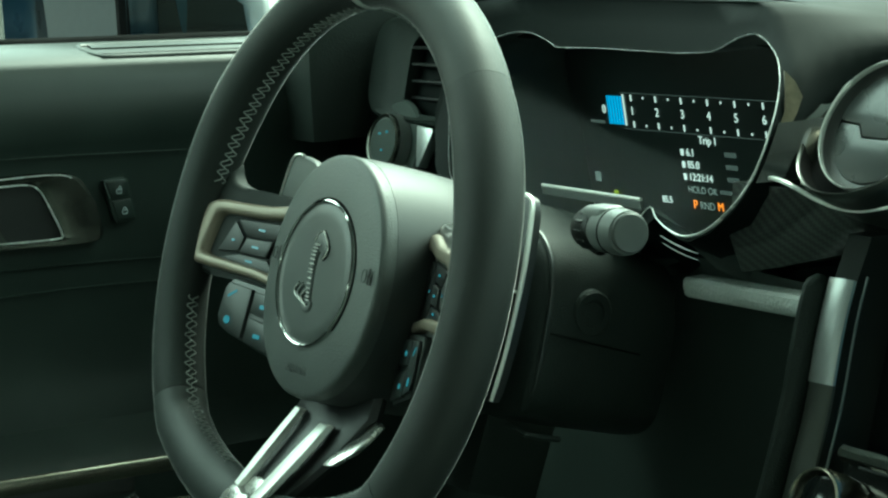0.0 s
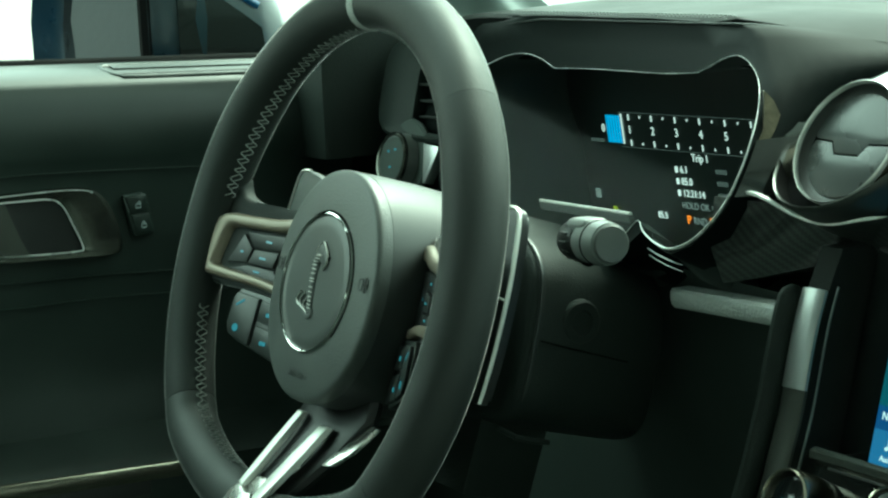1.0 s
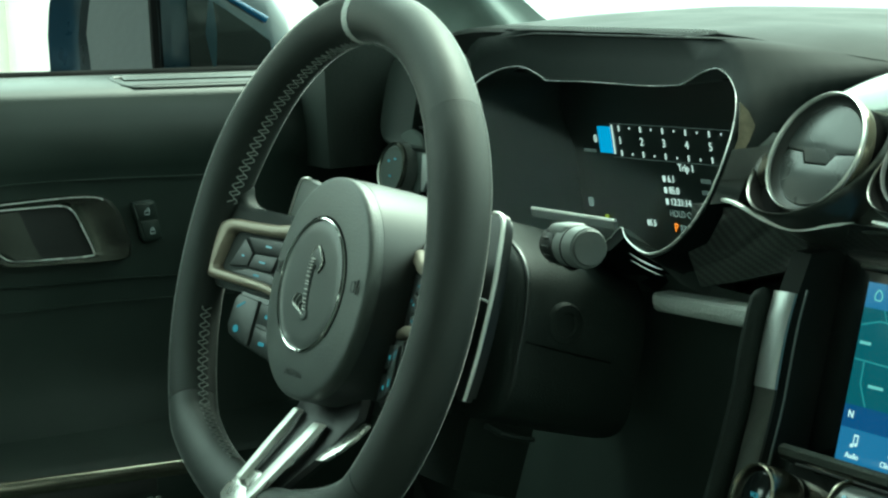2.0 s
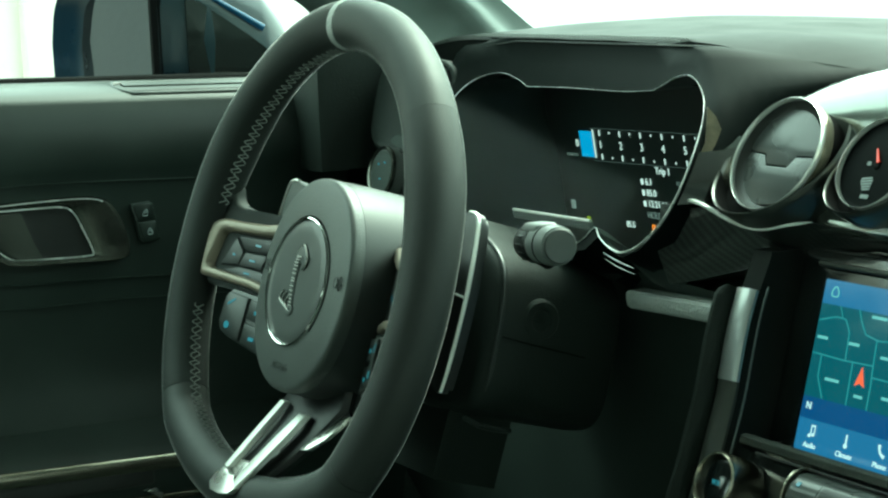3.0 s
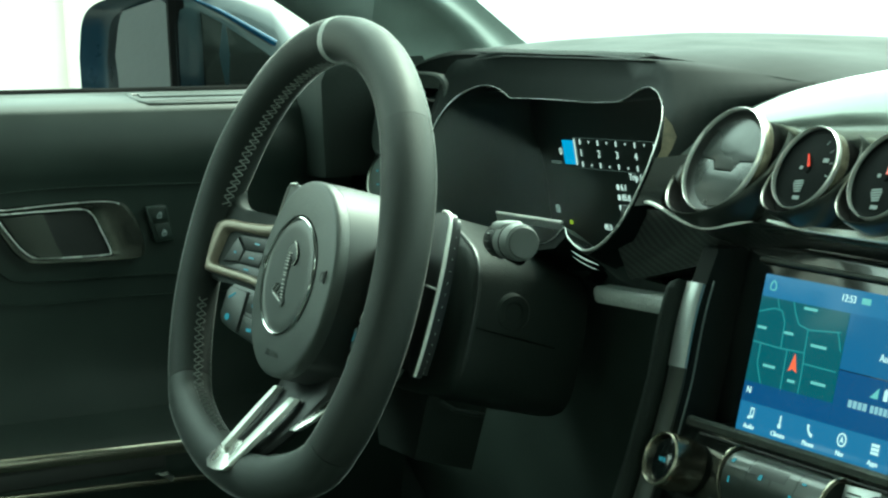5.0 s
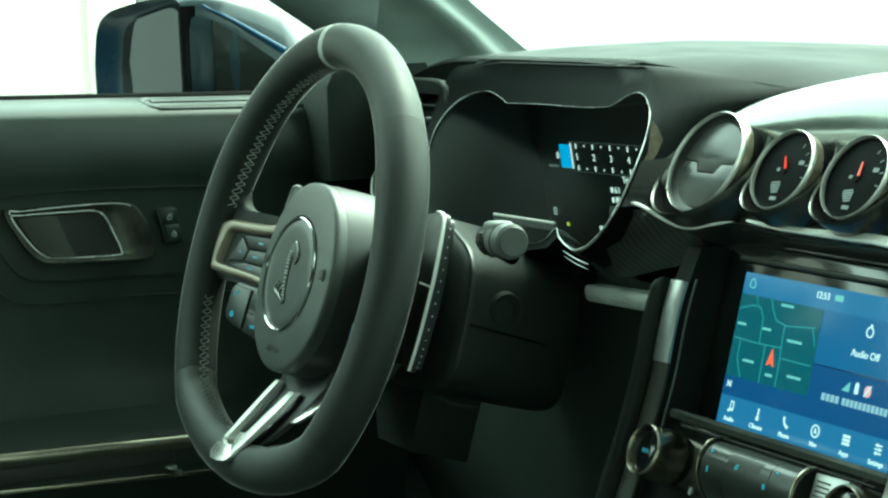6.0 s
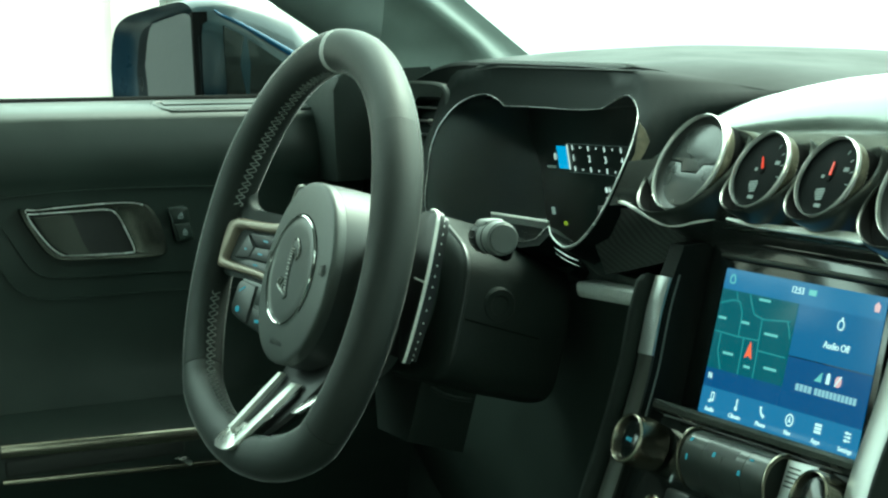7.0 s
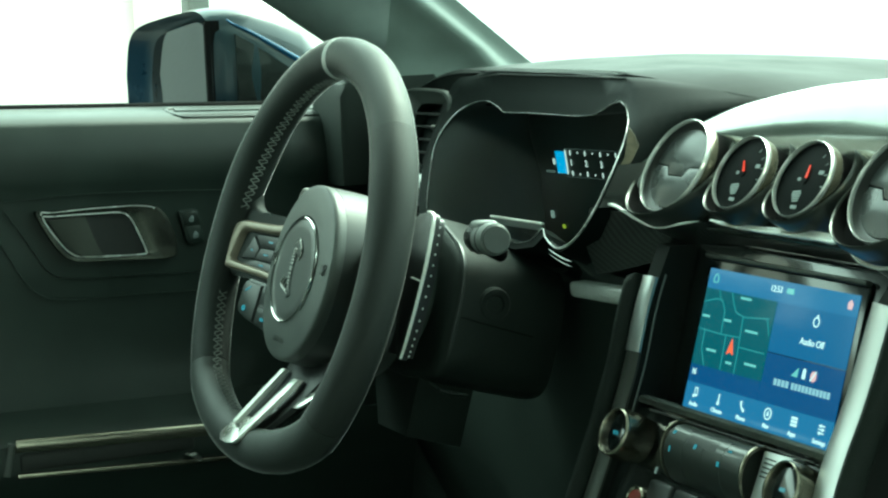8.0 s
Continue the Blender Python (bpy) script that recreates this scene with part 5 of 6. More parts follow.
    part("cup_web", leaning([(-0.0086, -0.1235), (0.0105, -0.1232), (0.0122, -0.1358), (0.0070, -0.1328), (0.0, -0.1333), (-0.0085, -0.1311)], 0.0030, -0.0040), SATIN, ob, "recessed satin web")
    part("rail_trough", leaning([(-0.0150, -0.0830), (0.0138, -0.0850), (0.0112, -0.1235), (-0.0090, -0.1235)], 0.0030, -0.0075), KEY, ob)
    # satin skirt beside the rails, ending in a pale crescent over a dark hollow
    part("skirt", leaning([(0.0225, -0.0800), (0.0425, -0.0755), (0.0372, -0.0934), (0.0210, -0.1062), (0.0180, -0.1130), (0.0205, -0.1240), (0.0235, -0.1180)], 0.0040, -0.0138), SWITCH, ob, "dark satin skirt")
    crescent = [(0.0437, -0.0753), (0.0505, -0.0772), (0.0500, -0.0860), (0.0472, -0.0955), (0.0386, -0.1047), (0.0290, -0.1066), (0.0205, -0.1073), (0.0290, -0.1010), (0.0374, -0.0934), (0.0415, -0.0840)]
    part("spoke_flare", leaning(crescent, 0.0040, -0.0130), SATIN, ob, "pale satin crescent flare")
    lip = smooth_path([(0.0262, -0.1300, 0.0050), (0.0208, -0.1237, -0.0014), (0.0173, -0.1173, -0.0098), (0.0177, -0.1118, -0.0166), (0.0207, -0.1076, -0.0224)], 5)
    part("hollow_edge", sweep(lip, oval(0.0006, 0.0008, 6), (0, 0.4, 0.9)), SATIN, ob, "thin bright edge of the hollow")
    return ob


steering_wheel()


def shift_paddle(side):
    ob = thing("shift_paddle", "slim black shift paddle with bright edge behind the wheel", "shift paddle", WHEEL, "shift paddles")
    edge = smooth_path([(0.1180, 0.0690, 0), (0.1265, 0.0685, 0), (0.1312, 0.0640, 0), (0.1345, 0.0480, 0), (0.1370, 0.0270, 0), (0.1375, 0.0060, 0), (0.1368, -0.0180, 0), (0.1352, -0.0340, 0), (0.1335, -0.0440, 0)], 5)
    back = smooth_path([(0.1335, -0.0440, 0), (0.124, -0.043, 0), (0.112, -0.020, 0), (0.098, 0.010, 0), (0.086, 0.045, 0), (0.100, 0.064, 0), (0.1180, 0.0690, 0)], 4)
    wide = 1.14 if side < 0 else 1.0
    pts = [Vector((q.x * wide, q.y, 0)) for q in edge + back[1:-1]]
    out = [(side * q.x, q.y) for q in (pts if side > 0 else pts[::-1])]
    blade = part("blade", prism(out, -0.0625, -0.0565, 0.0012), GREY_STALK if side < 0 else KEY, ob)
    part("edge", sweep([(side * q.x * wide, q.y, -0.0570) for q in edge[1:]], oval(0.0012, 0.0017, 8), (0, 0, 1), taper=lambda t: min(1.0, 1.25 - 0.5 * t)), RAIL, ob, "bright edge")
    # thicker rear grip set in from the edge, with a row of pin dots
    inset = [Vector((q.x * wide - 0.0140, q.y * 0.97, 0)) for q in edge[3:]]
    grip = [(side * q.x, q.y) for q in inset] + [(side * (q.x - 0.022), q.y) for q in inset[::-1]]
    plate = part("rear_grip", prism(grip if side > 0 else grip[::-1], -0.0735, -0.0620), KEY, ob)
    for k in range(16):
        q = inset[6 + int(k * (len(inset) - 8) / 15)]
        part("pin_dot", lathe([(0.0, 0.0008), (0.0007, 0.0006), (0.0009, 0.0), (0.0, 0.0)], 8), STRIP, plate, m=Matrix.Translation((side * q.x, q.y, -0.0695)) @ Matrix.Rotation(side * math.pi / 2, 4, "Y"))
    part("bracket", box(0.03, 0.016, 0.02, (side * 0.095, 0.02, -0.068), 0.004), DARK_PLASTIC, ob)
    part("stop_pin", sweep([(side * 0.121, 0.0175, -0.0555), (side * 0.137, 0.0165, -0.0555)], oval(0.0009, 0.0009, 6), (0, 1, 0)), RAIL, blade)
    if side < 0:
        part("sign", box(0.005, 0.001, 0.0004, (-0.112, 0.05, -0.0562)), GLOW_DIM, blade)
    return ob


shift_paddle(-1)
shift_paddle(1)


SHROUD = [(0.0, 0.0705), (0.0055, 0.0690), (0.022, 0.0640), (0.039, 0.0585), (0.059, 0.0508), (0.0722, 0.0402), (0.0788, 0.027), (0.083, 0.0075),
          (0.0846, -0.015), (0.0852, -0.033), (0.082, -0.046), (0.070, -0.056), (0.040, -0.062), (0.0, -0.064)]


def steering_column():
    ob = thing("steering_column", "black moulded steering column shroud", "steering column", WHEEL)
    half = [(q.x, q.y) for q in smooth_path([(x, y, 0) for x, y in SHROUD], 3)]
    outline = half + [(-x, y) for x, y in half[-2:0:-1]]
    rings = [[(x * k, y * k, d) for x, y in outline] for d, k in ((-0.1125, 0.80), (-0.1130, 0.90), (-0.1150, 0.955), (-0.1185, 0.990), (-0.1220, 1.0), (-0.1300, 1.0), (-0.165, 0.995), (-0.215, 0.97))]
    part("shroud", loft(rings), PLASTIC, ob)
    # Highlight along the rounded shroud edge, built as a paler strip.
    edge = [(x * 0.995, y * 0.995, -0.1195) for x, y in half[2:30]]
    part("shroud_edge_highlight", sweep(edge, oval(0.0014, 0.0020, 8), (0, 0, 1), taper=lambda t: min(1.0, 6 * t + 0.2, 8 * (1 - t) + 0.1)), SWITCH, ob, "grey strip drawn as the edge's highlight")
    part("neck", loft([[(x, y + 0.002, d) for x, y in oval(r, r, 36, 2.2)] for d, r in ((-0.114, 0.0500), (-0.100, 0.0500), (-0.090, 0.0485), (-0.078, 0.045), (-0.070, 0.044))]), DARK_PLASTIC, ob, "dull grey neck behind the hub")
    part("seam_line", sweep([(0.0853, -0.004, -0.122), (0.0850, -0.005, -0.150), (0.0838, -0.006, -0.19)], oval(0.0006, 0.0006, 6), (0, 1, 0)), GAP, ob, "dark split line")
    lock = Matrix.Translation((0.0815, 0.012, -0.150)) @ Matrix.Rotation(math.pi / 2, 4, "Y")
    part("lock_boss", lathe([(0.0, 0.0010), (0.007, 0.0010), (0.008, 0.0024), (0.0125, 0.0024), (0.0140, 0.001), (0.0145, -0.004), (0.0, -0.006)], 32), PLASTIC, ob, "round lock boss", lock)
    part("tilt_lever", sweep([(0.068, -0.062, -0.118), (0.081, -0.0645, -0.1225), (0.083, -0.0645, -0.133), (0.082, -0.064, -0.146)], oval(0.0022, 0.0018, 8), (0, 1, 0)), PLASTIC, ob)
    # lower cowl, a narrow leaning blade below the shroud
    rings = []
    for v, x, d, w in ((-0.040, 0.054, -0.114, 0.010), (-0.060, 0.047, -0.118, 0.012), (-0.080, 0.040, -0.122, 0.014), (-0.110, 0.030, -0.128, 0.014)):
        rings.append([(x, v, d), (x + 0.0015, v, d - 0.004), (x, v, d - 0.05), (-x, v, d - 0.05), (-x - 0.0015, v, d - 0.004), (-x, v, d)])
    part("lower_cowl", loft(rings), PLASTIC, ob)
    return ob


steering_column()


def control_stalk():
    ob = thing("control_stalk", "grey wiper stalk with ribbed twist ring beside the column", "stalk")
    base, tip = Vector((-0.315, 0.566, 0.822)), Vector((-0.186, 0.548, 0.8305))
    ax = (tip - base).normalized()
    up = Vector((0, 0, 1))
    side = ax.cross(up).normalized()
    over = side.cross(ax)
    m = basis(tip, side, over, ax)
    # Arm in near-black: the shade it lies in is put into its colour.
    part("arm", sweep([Vector((-0.285, 0.600, 0.806)), Vector((-0.262, 0.580, 0.814)), tip - ax * 0.045], oval(0.006, 0.007, 14), (0, 0, 1)), GAP, ob)
    part("twist_ring", lathe([(0.007, -0.050), (0.0110, -0.047), (0.0120, -0.042), (0.0120, -0.032), (0.0110, -0.030)], 32), KEY, ob, "black twist ring", m)
    for k in range(14):
        part("rib", box(0.0014, 0.0018, 0.009, (0.0120, 0, -0.037), 0.0005, 1), SWITCH, ob, m=m @ Matrix.Rotation(2 * math.pi * k / 14, 4, "Z"))
    for a in (200, 225, 250):
        part("mark", box(0.0004, 0.0028, 0.0058, (0.01262, 0, -0.0365)), STRIP, ob, "white printed mark", m=m @ Matrix.Rotation(radians(a), 4, "Z"))
    part("end_face", lathe([(0.0, 0.0014), (0.0100, 0.0012), (0.0108, 0.0004), (0.0108, -0.0030), (0.0, -0.0030)], 32), PAD_SMOOTH, ob, "dark round end face", m)
    part("cap_groove", lathe([(0.0125, -0.0150), (0.0128, -0.0145), (0.0128, -0.0138), (0.0125, -0.0133)], 36, True), GAP, ob, "dark groove round the cap", m)
    part("push_lug", box(0.017, 0.010, 0.024, (0.0, 0.0085, -0.028), 0.0040), GREY_STALK, ob, m=m)
    part("end_cap", lathe([(0.0105, -0.030), (0.0122, -0.026), (0.0126, -0.008), (0.0118, -0.002), (0.009, 0.0), (0.0, 0.0006)], 36), GREY_STALK, ob, "grey end cap", m)
    return ob


control_stalk()


def column_trim():
    """The bright lip under the cluster above the column."""
    ob = thing("cluster_lip", "black cluster lip with bright edge above the column", "trim")
    a, b = Vector((-0.4468, 0.6800, 0.8170)), Vector((-0.3190, 0.6652, 0.8218))
    run = [a.lerp(b, k / 6) for k in range(7)]
    part("lip", sweep(run, [(0.0080, -0.0060), (0.0092, -0.0010), (0.0084, 0.0002), (0.0062, -0.0004), (0.0058, -0.0060)], (0, 0, 1)), LIP, ob)
    part("lip_edge", sweep([p + Vector((0, -0.0086, 0.0004)) for p in run], oval(0.0012, 0.0011, 8), (0, 0, 1)), RAIL, ob, "bright upper edge")
    return ob


column_trim()


# ---- left dash vent and lamp switch ----
def side_vent():
    ob = thing("side_air_vent", "black slatted air vent at the driver's end of the dash", "air vent", facing((-0.6175, 0.682, 0.886), 14))
    out = [(x, y) for x, y in oval(0.068, 0.041, 48, 4)]
    inn = [(0.0225 + x, y - 0.003) for x, y in oval(0.041, 0.030, 48, 5)]
    rings = [[(x, y, -0.03) for x, y in out], [(x, y, 0.000) for x, y in out], [(x * 0.985, y * 0.97, 0.0030) for x, y in out], [(x * 0.95, y * 0.92, 0.0042) for x, y in out],
             [(x * 0.4 + a * 0.6, y * 0.4 + b * 0.6, 0.0015) for (x, y), (a, b) in zip(out, inn)], [(x, y, -0.001) for x, y in inn], [(x, y, -0.030) for x, y in inn]]
    part("housing", loft(rings, loop=True), PLASTIC, ob)
    part("backing", prism(inn, -0.034, -0.030), GAP, ob)
    for k in range(4):
        part("slat", box(0.080, 0.0020, 0.014, (0.0225, -0.0215 + 0.0125 * k, -0.010), 0.0007), KEY, ob, m=Matrix.Rotation(0.16, 4, "X"))
    tab = part("thumb_tab", box(0.017, 0.0055, 0.008, (0.041, 0.0035, 0.000), 0.002), KEY, ob)
    part("tab_edge", box(0.015, 0.0010, 0.0012, (0.041, 0.0050, 0.0040), 0.0003, 1), SATIN, tab, "bright tab edge")
    return ob


side_vent()


def lamp_switch():
    ob = thing("lamp_switch", "round black headlamp switch with silver ring", "switch", facing((-0.633, 0.668, 0.8305), 14))
    part("plate", lathe([(0.0, -0.004), (0.033, -0.004), (0.034, -0.001), (0.032, 0.001), (0.0, 0.001)], 40), DARK_PLASTIC, ob)
    k = part("knob", lathe([(0.0, 0.012), (0.018, 0.012), (0.0195, 0.0125), (0.021, 0.011), (0.022, 0.002), (0.022, 0.0), (0.0, 0.0)], 40), GREY_STALK, ob, "silver-ringed knob")
    part("cap", lathe([(0.0, 0.0125), (0.0175, 0.0125), (0.0178, 0.012), (0.0, 0.0118)], 36), DARK_PLASTIC, k)
    for x, y in ((-0.006, 0.006), (0.004, 0.008), (0.0, -0.006)):
        part("legend_bar", box(0.0035, 0.0014, 0.0003, (x, y, 0.0128)), GLOW_CYAN, k)
    part("knob_rim", lathe([(0.0185, 0.0120), (0.0190, 0.0135), (0.0203, 0.0142), (0.0216, 0.0130), (0.0220, 0.0105)], 40, True), HANDLE, k, "dull silver rim")
    part("dimmer", prism([(0.036, 0.0160), (0.058, 0.0150), (0.0595, 0.0120), (0.0480, -0.0140), (0.0440, -0.0145)], 0.0, 0.008, 0.002), BLADE, ob, "silver dimmer wedge")
    return ob


lamp_switch()


# ---- driver's door ----
def door_panel_x(y, z):
    """The inner face of the door card: a leaning upper pad, a shelf and the recessed middle."""
    pts = [(0.25, -0.725), (0.50, -0.715), (0.56, -0.700), (0.575, -0.690), (0.61, -0.692), (0.635, -0.735), (0.68, -0.748), (0.74, -0.746), (0.765, -0.744), (0.815, -0.7455), (0.838, -0.7435), (0.850, -0.7405), (0.870, -0.7405), (0.885, -0.7445), (0.893, -0.7470), (0.901, -0.7515), (0.9065, -0.7590), (0.9105, -0.7690), (0.9135, -0.7830), (0.9155, -0.812)]
    for (z0, x0), (z1, x1) in zip(pts, pts[1:]):
        if z <= z1:
            k = (z - z0) / (z1 - z0)
            return x0 + (x1 - x0) * k
    return pts[-1][1]


def sill_z(y):
    return -0.040 * (y - 0.45)


def drivers_door():
    ob = thing("drivers_door", "closed driver's door with soft black card and nickel handle", "car door")
    zs = [0.25, 0.40, 0.50, 0.54, 0.56, 0.575, 0.59, 0.61, 0.622, 0.635, 0.66, 0.68, 0.71, 0.74, 0.755, 0.765, 0.79, 0.815, 0.828, 0.838, 0.844, 0.850, 0.860, 0.870, 0.880, 0.885, 0.890, 0.895, 0.899, 0.901, 0.904, 0.9065, 0.9085, 0.9105, 0.912, 0.9135, 0.9145, 0.9155]
    rings = []
    for k in range(29):
        y = -0.75 + 1.45 * k / 28
        slope = sill_z(y)
        ring = []
        for z in zs:
            s = slope * min(1, max(0, (z - 0.5) / 0.4))
            ring.append((door_panel_x(y, z), y, z + s))
        ring += [(-0.835, y, 0.9155 + slope), (-0.84, y, 0.25)]
        rings.append(ring)
    part("door_card", loft(rings), DOOR_SKIN, ob, "soft black door card")
    # weather strip and outer skin
    strip = [(-0.826, -0.75 + 1.47 * k / 20, 0.9150 + sill_z(-0.75 + 1.47 * k / 20)) for k in range(21)]
    part("waist_seal", sweep(strip, oval(0.010, 0.0045, 10), (0, 0, 1)), GAP, ob, "black rubber waist seal")
    rings = []
    for k in range(13):
        y = -0.75 + 1.68 * k / 12
        rings.append([(-0.85, y, 0.905 + sill_z(y)), (-0.875, y, 0.895 + sill_z(y)), (-0.93, y, 0.76), (-0.945, y, 0.62), (-0.93, y, 0.35), (-0.85, y, 0.30)])
    part("outer_skin", loft(rings), BLUE_PAINT, ob, "glossy deep blue outer skin")
    # demister: a raised rounded surround with a dark slot let into it
    def on_sill(y, s, lift=0.0):
        """A point across the waist: s 0 at the cabin side, 1 towards the glass."""
        return Vector((-0.7600 - 0.026 * s + 0.5 * lift, y, 0.9058 + 0.0085 * s - 0.001 * s * s + lift + sill_z(y)))
    loop = [on_sill(0.4905 + 0.165 * k / 14, 0.0) for k in range(15)] + [on_sill(0.661, 0.3), on_sill(0.664, 0.7), on_sill(0.661, 1.0)]
    loop += [on_sill(0.655 - 0.172 * k / 14, 1.0) for k in range(15)] + [on_sill(0.4795, 0.85), on_sill(0.4800, 0.5), on_sill(0.4840, 0.2)]
    vent = part("demister", sweep(loop, oval(0.0030, 0.0026, 10), (0.45, 0, 0.9), closed=True), DOOR_SKIN, ob, "raised demister surround")
    rows = [[on_sill(0.489 + 0.163 * k / 14, s, h) for s, h in ((0.10, -0.006), (0.16, 0.0016), (0.55, 0.0012), (0.60, -0.006))] for k in range(15)]
    part("slot", loft(rows), RUBBER, vent, "dark demister slot")
    rows = [[on_sill(0.488 + 0.166 * k / 14, s, h) for s, h in ((0.60, -0.006), (0.60, 0.0022), (0.92, 0.0022), (0.95, -0.006))] for k in range(15)]
    part("slot_lip", loft(rows), DOOR_SKIN, vent)

    # inner handle: bezel, cup and lever
    hx = -0.7425
    P = lambda pts, dx: [(hx + dx, y, z) for y, z in pts]
    outer = smooth_path([(0, 0.333, 0.8225), (0, 0.345, 0.8245), (0, 0.40, 0.8255), (0, 0.443, 0.8240), (0, 0.458, 0.8160), (0, 0.468, 0.797), (0, 0.4715, 0.7755), (0, 0.462, 0.7700), (0, 0.42, 0.7715), (0, 0.377, 0.7735), (0, 0.362, 0.7775), (0, 0.350, 0.790)], 4, True)
    inner = smooth_path([(0, 0.340, 0.8180), (0, 0.350, 0.8195), (0, 0.395, 0.8190), (0, 0.416, 0.8180), (0, 0.425, 0.8120), (0, 0.432, 0.797), (0, 0.439, 0.7790), (0, 0.435, 0.7760), (0, 0.41, 0.7765), (0, 0.377, 0.7785), (0, 0.366, 0.7820), (0, 0.354, 0.795)], 4, True)
    rings = [[(hx - 0.004, p.y, p.z) for p in outer], [(hx + 0.004, p.y, p.z) for p in outer], [(hx + 0.0065, p.y * 0.9 + q.y * 0.1, p.z * 0.9 + q.z * 0.1) for p, q in zip(outer, inner)],
             [(hx + 0.006, p.y * 0.25 + q.y * 0.75, p.z * 0.25 + q.z * 0.75) for p, q in zip(outer, inner)], [(hx + 0.002, q.y, q.z) for q in inner], [(hx - 0.004, q.y, q.z) for q in inner]]
    bezel = part("handle_bezel", loft(rings, loop=True), HANDLE, ob, "dark nickel handle bezel")
    part("bezel_edge", sweep([Vector((hx + 0.0055, q.y, q.z)) for q in inner + inner[:1]], oval(0.0007, 0.0007, 6), (1, 0, 0)), BEZEL, bezel, "bright inner edge")
    part("bezel_edge", sweep([Vector((hx + 0.0060, q.y * 0.93 + 0.41 * 0.07, q.z - 0.0012)) for q in outer[:15]], oval(0.0007, 0.0007, 6), (1, 0, 0)), BEZEL, bezel, "bright upper edge")
    back = [[(hx + 0.0005, q.y, q.z) for q in inner], [(hx - 0.002, 0.39 + (q.y - 0.39) * 0.96, 0.798 + (q.z - 0.798) * 0.96) for q in inner]]
    part("handle_cup", loft(back), KEY, ob)
    lever = [[(hx + d, y + dy, z) for y, z in ((0.343, 0.8165), (0.376, 0.8175), (0.386, 0.790), (0.392, 0.7780), (0.372, 0.7790), (0.358, 0.790))] for d, dy in ((0.001, 0), (0.006, 0.001), (0.0075, 0.004))]
    part("pull_lever", loft(lever), DARK_METAL, ob, "satin pull lever")
    # recess line round the handle
    rec = smooth_path([(hx + 0.0005, 0.300, 0.836), (hx + 0.0005, 0.40, 0.838), (hx + 0.0005, 0.56, 0.830)], 6)
    part("panel_rib", sweep(rec, oval(0.0004, 0.0007, 8), (1, 0, 0)), DOOR_SKIN, ob)
    rec = smooth_path([(hx - 0.001, 0.305, 0.828), (hx - 0.001, 0.325, 0.795), (hx - 0.001, 0.345, 0.765), (hx - 0.001, 0.375, 0.757), (hx - 0.001, 0.46, 0.754), (hx - 0.001, 0.56, 0.748)], 6)
    part("panel_rib", sweep(rec, oval(0.0004, 0.0010, 8), (1, 0, 0)), DOOR_SKIN, ob)
    rec = smooth_path([(hx - 0.001, 0.285, 0.825), (hx - 0.001, 0.305, 0.785), (hx - 0.001, 0.330, 0.748), (hx - 0.001, 0.365, 0.738), (hx - 0.001, 0.46, 0.736), (hx - 0.001, 0.56, 0.730)], 6)
    part("panel_rib", sweep(rec, oval(0.0004, 0.0010, 8), (1, 0, 0)), DOOR_SKIN, ob)
    # lock switch
    sw = basis((hx + 0.0035, 0.487, 0.799), (0, 1, 0), (0, 0, 1), (1, 0, 0))
    plate = part("lock_switch", prism([(-0.012, 0.0155), (0.004, 0.0165), (0.0075, 0.014), (0.0125, -0.016), (-0.003, -0.017), (-0.006, -0.014)], -0.004, 0.0006, 0.0004), DOOR_SKIN, ob, m=sw)
    k1 = part("key", prism([(-0.0105, 0.0145), (0.0035, 0.0150), (0.0060, 0.0130), (0.0078, 0.0015), (-0.0070, 0.0010)], 0.0, 0.0018, 0.0006), DOOR_SKIN, plate)
    k2 = part("key", prism([(-0.0067, -0.0005), (0.0080, 0.0000), (0.0110, -0.0150), (-0.0030, -0.0155)], 0.0, 0.0014, 0.0006), DOOR_SKIN, plate)
    for key, x, y in ((k1, -0.0008, 0.007), (k2, 0.003, -0.009)):
        h = 0.0019 if key is k1 else 0.0015
        body = [(x - 0.0019, y - 0.0018, h), (x + 0.0019, y - 0.0018, h), (x + 0.0019, y + 0.0010, h), (x - 0.0019, y + 0.0010, h)]
        hoop = [(x + 0.0012 * math.cos(a) + (0.0010 if key is k1 else 0.0), y + 0.0010 + 0.0022 * math.sin(a), h) for a in [math.pi * k / 6 for k in range(7)]]
        part("padlock_mark", join(sweep(body, oval(0.00035, 0.0002, 5), (0, 0, 1), closed=True), sweep(hoop, oval(0.0003, 0.0002, 5), (0, 0, 1))), GLOW_DIM, key)
    # Key edge highlight, drawn as a thin line of paler grey.
    key_line = smooth_path([(0.0060, 0.0152, 0.0012), (-0.0080, 0.0156, 0.0012), (-0.0118, 0.0140, 0.0012), (-0.0105, 0.0090, 0.0012), (-0.0085, 0.0020, 0.0012)], 4)
    part("key_edge", sweep(key_line, oval(0.00035, 0.0003, 6), (0, 0, 1)), FRAME, plate, "fine paler line drawn as the key's highlight")
    # arm rest pull: two bright rails round a dark slot
    for z0, z1, h in ((0.6125, 0.6100, 0.0065), (0.5840, 0.5800, 0.0030)):
        path = [(-0.6915, 0.290 + 0.215 * k / 10, z0 + (z1 - z0) * k / 10 - 0.006 * k / 10) for k in range(11)]
        part("arm_rail", sweep(path, oval(0.004, h, 12, 3), (0, 0, 1)), WARM_SATIN, ob, "satin nickel arm rail")
    part("arm_slot", box(0.01, 0.17, 0.017, (-0.6945, 0.378, 0.5955), 0.003), RUBBER, ob, m=None)
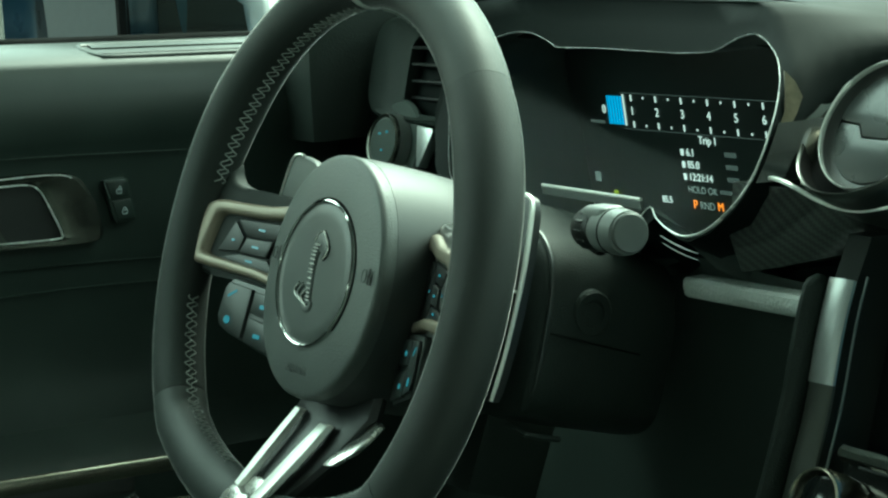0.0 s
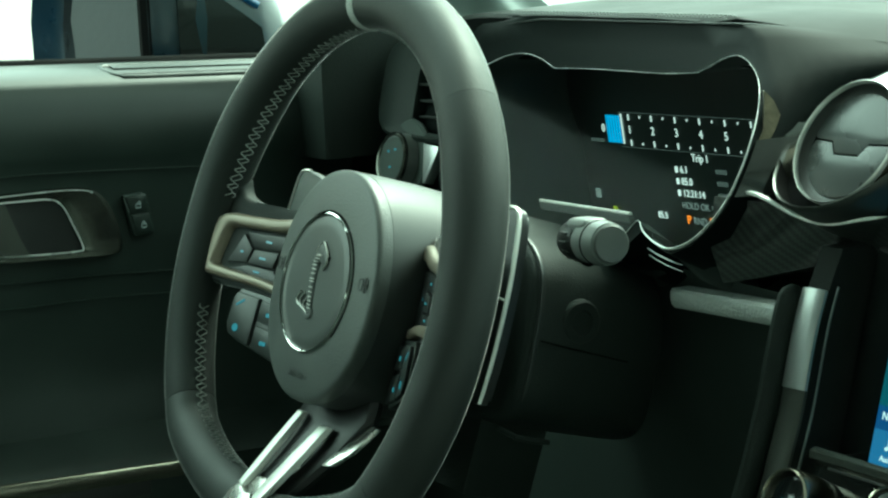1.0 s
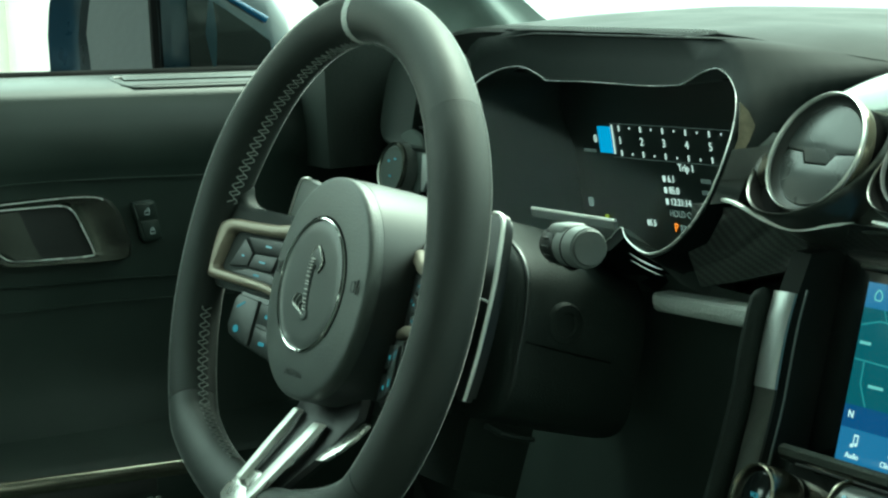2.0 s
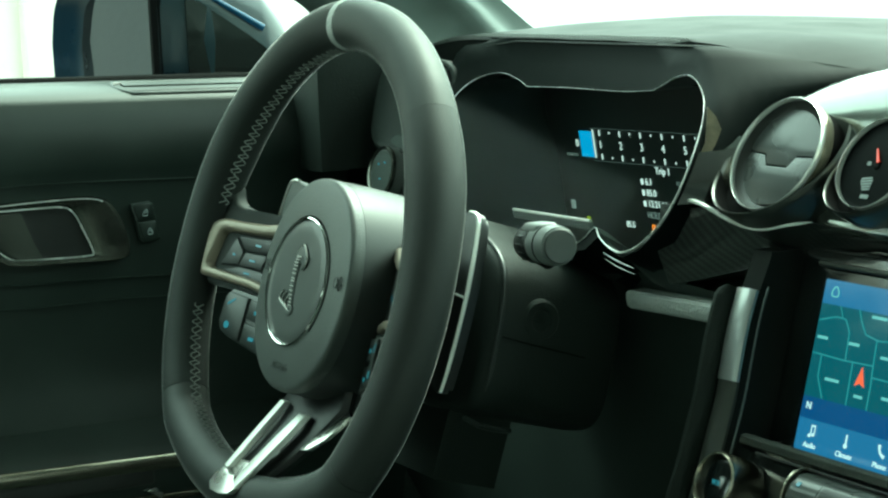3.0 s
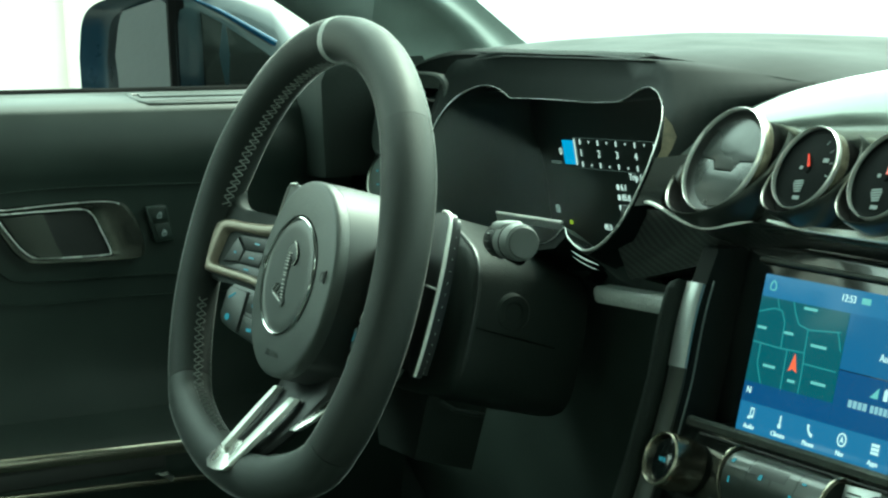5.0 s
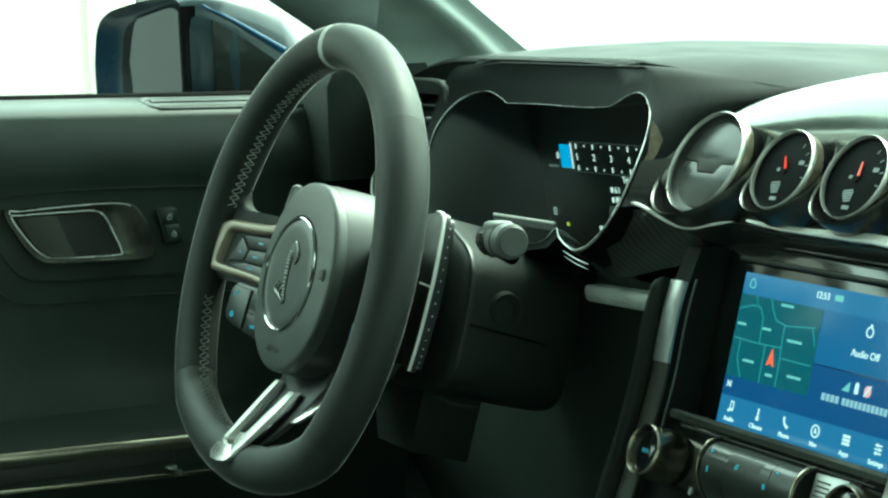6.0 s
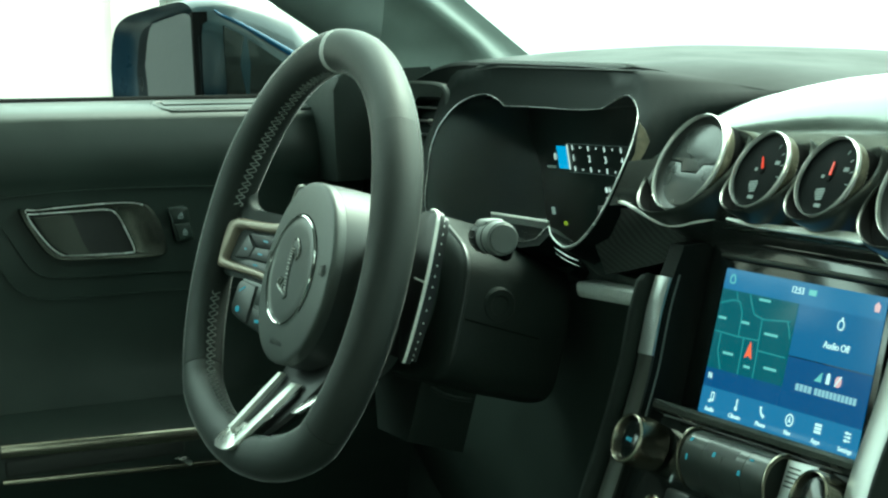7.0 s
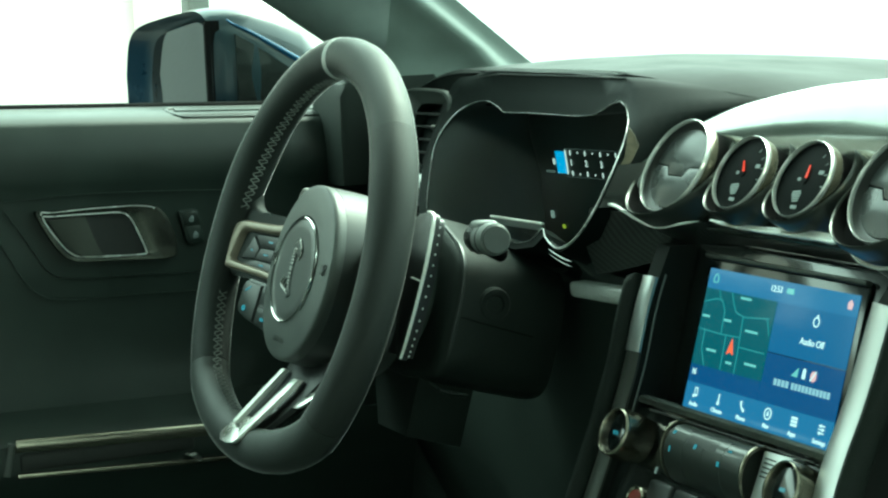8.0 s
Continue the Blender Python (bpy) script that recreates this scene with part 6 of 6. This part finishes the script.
    part("arm_end", sweep([(-0.6915, 0.287, 0.615), (-0.6915, 0.283, 0.600), (-0.692, 0.280, 0.585)], oval(0.004, 0.003, 8), (1, 0, 0)), PAD_SMOOTH, ob)
    part("rail_clip", prism([(-0.008, 0.002), (0.002, 0.004), (0.008, -0.003), (0.006, -0.006), (-0.001, -0.001)], 0, 0.004, 0.001), SATIN, ob, "bright clip", basis((-0.690, 0.460, 0.582), (0, 1, 0), (0, 0, 1), (1, 0, 0)))
    # front corner trim at the mirror's foot
    rings = [[(x, y + k, z) for y, z in ((0.6335, 0.830), (0.6330, 0.875), (0.6335, 0.918), (0.640, 0.930), (0.655, 0.936), (0.735, 0.936), (0.735, 0.830))] for x, k in ((-0.775, 0.0), (-0.712, 0.0), (-0.704, 0.002), (-0.701, 0.008))]
    part("corner_trim", loft(rings), PLASTIC, ob, "dark corner trim at the mirror's foot")
    return ob


drivers_door()


def door_mirror():
    ob = thing("door_mirror", "dark blue door mirror with wide glass on the driver's door", "door mirror")
    # shell, lofted from the glass face forward; x outward is negative
    def ring(y, x0, x1, z0, z1, slant=0.0, power=3.2):
        cx, cz = (x0 + x1) / 2, (z0 + z1) / 2
        out = []
        for a, b in oval(abs(x1 - x0) / 2, (z1 - z0) / 2, 44, power):
            far = (x1 - (cx + a)) / (x1 - x0)
            out.append((cx + a + 0.030 * max(0.0, far - 0.4) * max(0.0, b) / ((z1 - z0) / 2), y - slant * far, cz + b * (1 - (0.30 * max(0.0, far - 0.15) if b > 0 else 0.0))))
        return out
    low = 0.868
    lip = [ring(0.576, -1.058, -0.910, low, 1.002, 0.022, 6), ring(0.569, -1.066, -0.896, low, 1.008, 0.030, 6), ring(0.566, -1.074, -0.891, low, 1.011, 0.042, 5)]
    rings = lip + [ring(0.572, -1.079, -0.888, low, 1.013, 0.040, 5), ring(0.59, -1.079, -0.886, low, 1.015, 0.025, 5), ring(0.615, -1.066, -0.884, low, 1.014, 0.01, 4.5), ring(0.64, -1.040, -0.888, low, 1.008, 0.0, 4), ring(0.67, -1.015, -0.891, low, 0.995, 0.0, 3.6), ring(0.697, -0.985, -0.903, low, 0.966), ring(0.712, -0.965, -0.918, low, 0.942)]
    part("shell", loft(rings), DARK_PAINT, ob, "glossy dark blue mirror shell", sharp=75)
    # Reflections on the shell built in: a blue streak over a black patch.
    crease = smooth_path([(-0.8895, 0.5840, 0.9990), (-0.8888, 0.5907, 0.9939), (-0.8850, 0.6080, 0.9850), (-0.8852, 0.6271, 0.9740), (-0.8874, 0.6478, 0.9620), (-0.8895, 0.6700, 0.9490)], 6)
    part("blue_reflection", sweep(crease, oval(0.0030, 0.0010, 8), (1, 0, 0), taper=lambda t: 0.35 + 0.75 * t), BLUE_PAINT, ob, "blue streak painted in place of a reflection")
    inset = [(0.5915, 0.9830), (0.6080, 0.9740), (0.6290, 0.9600), (0.6520, 0.9440), (0.6700, 0.9300), (0.6740, 0.9000), (0.5915, 0.9000)]
    part("dark_reflection", loft([[(x, y, z) for y, z in inset] for x in (-0.8900, -0.8846)]), GLOSS, ob, "glossy black patch in place of a dark reflection")
    part("mirror_glass", loft([ring(0.5705, -1.058, -0.912, low + 0.002, 0.998, 0.022, 6), ring(0.5725, -1.058, -0.912, low + 0.002, 0.998, 0.022, 6)]), MIRROR, ob, "silvered mirror glass")
    part("gasket", loft([[(-0.911 + dx, 0.570 + dy, z) for dx, dy in ((0, 0), (0.003, -0.006), (0.014, -0.008), (0.021, -0.003), (0.021, 0.006), (0, 0.006))] for z in (low + 0.004, 0.93, 0.960, 0.982, 0.998)]), GAP, ob, "black gasket strip")
    part("foot", box(0.10, 0.05, 0.02, (-0.87, 0.625, 0.899), 0.006), RUBBER, ob)
    return ob


door_mirror()
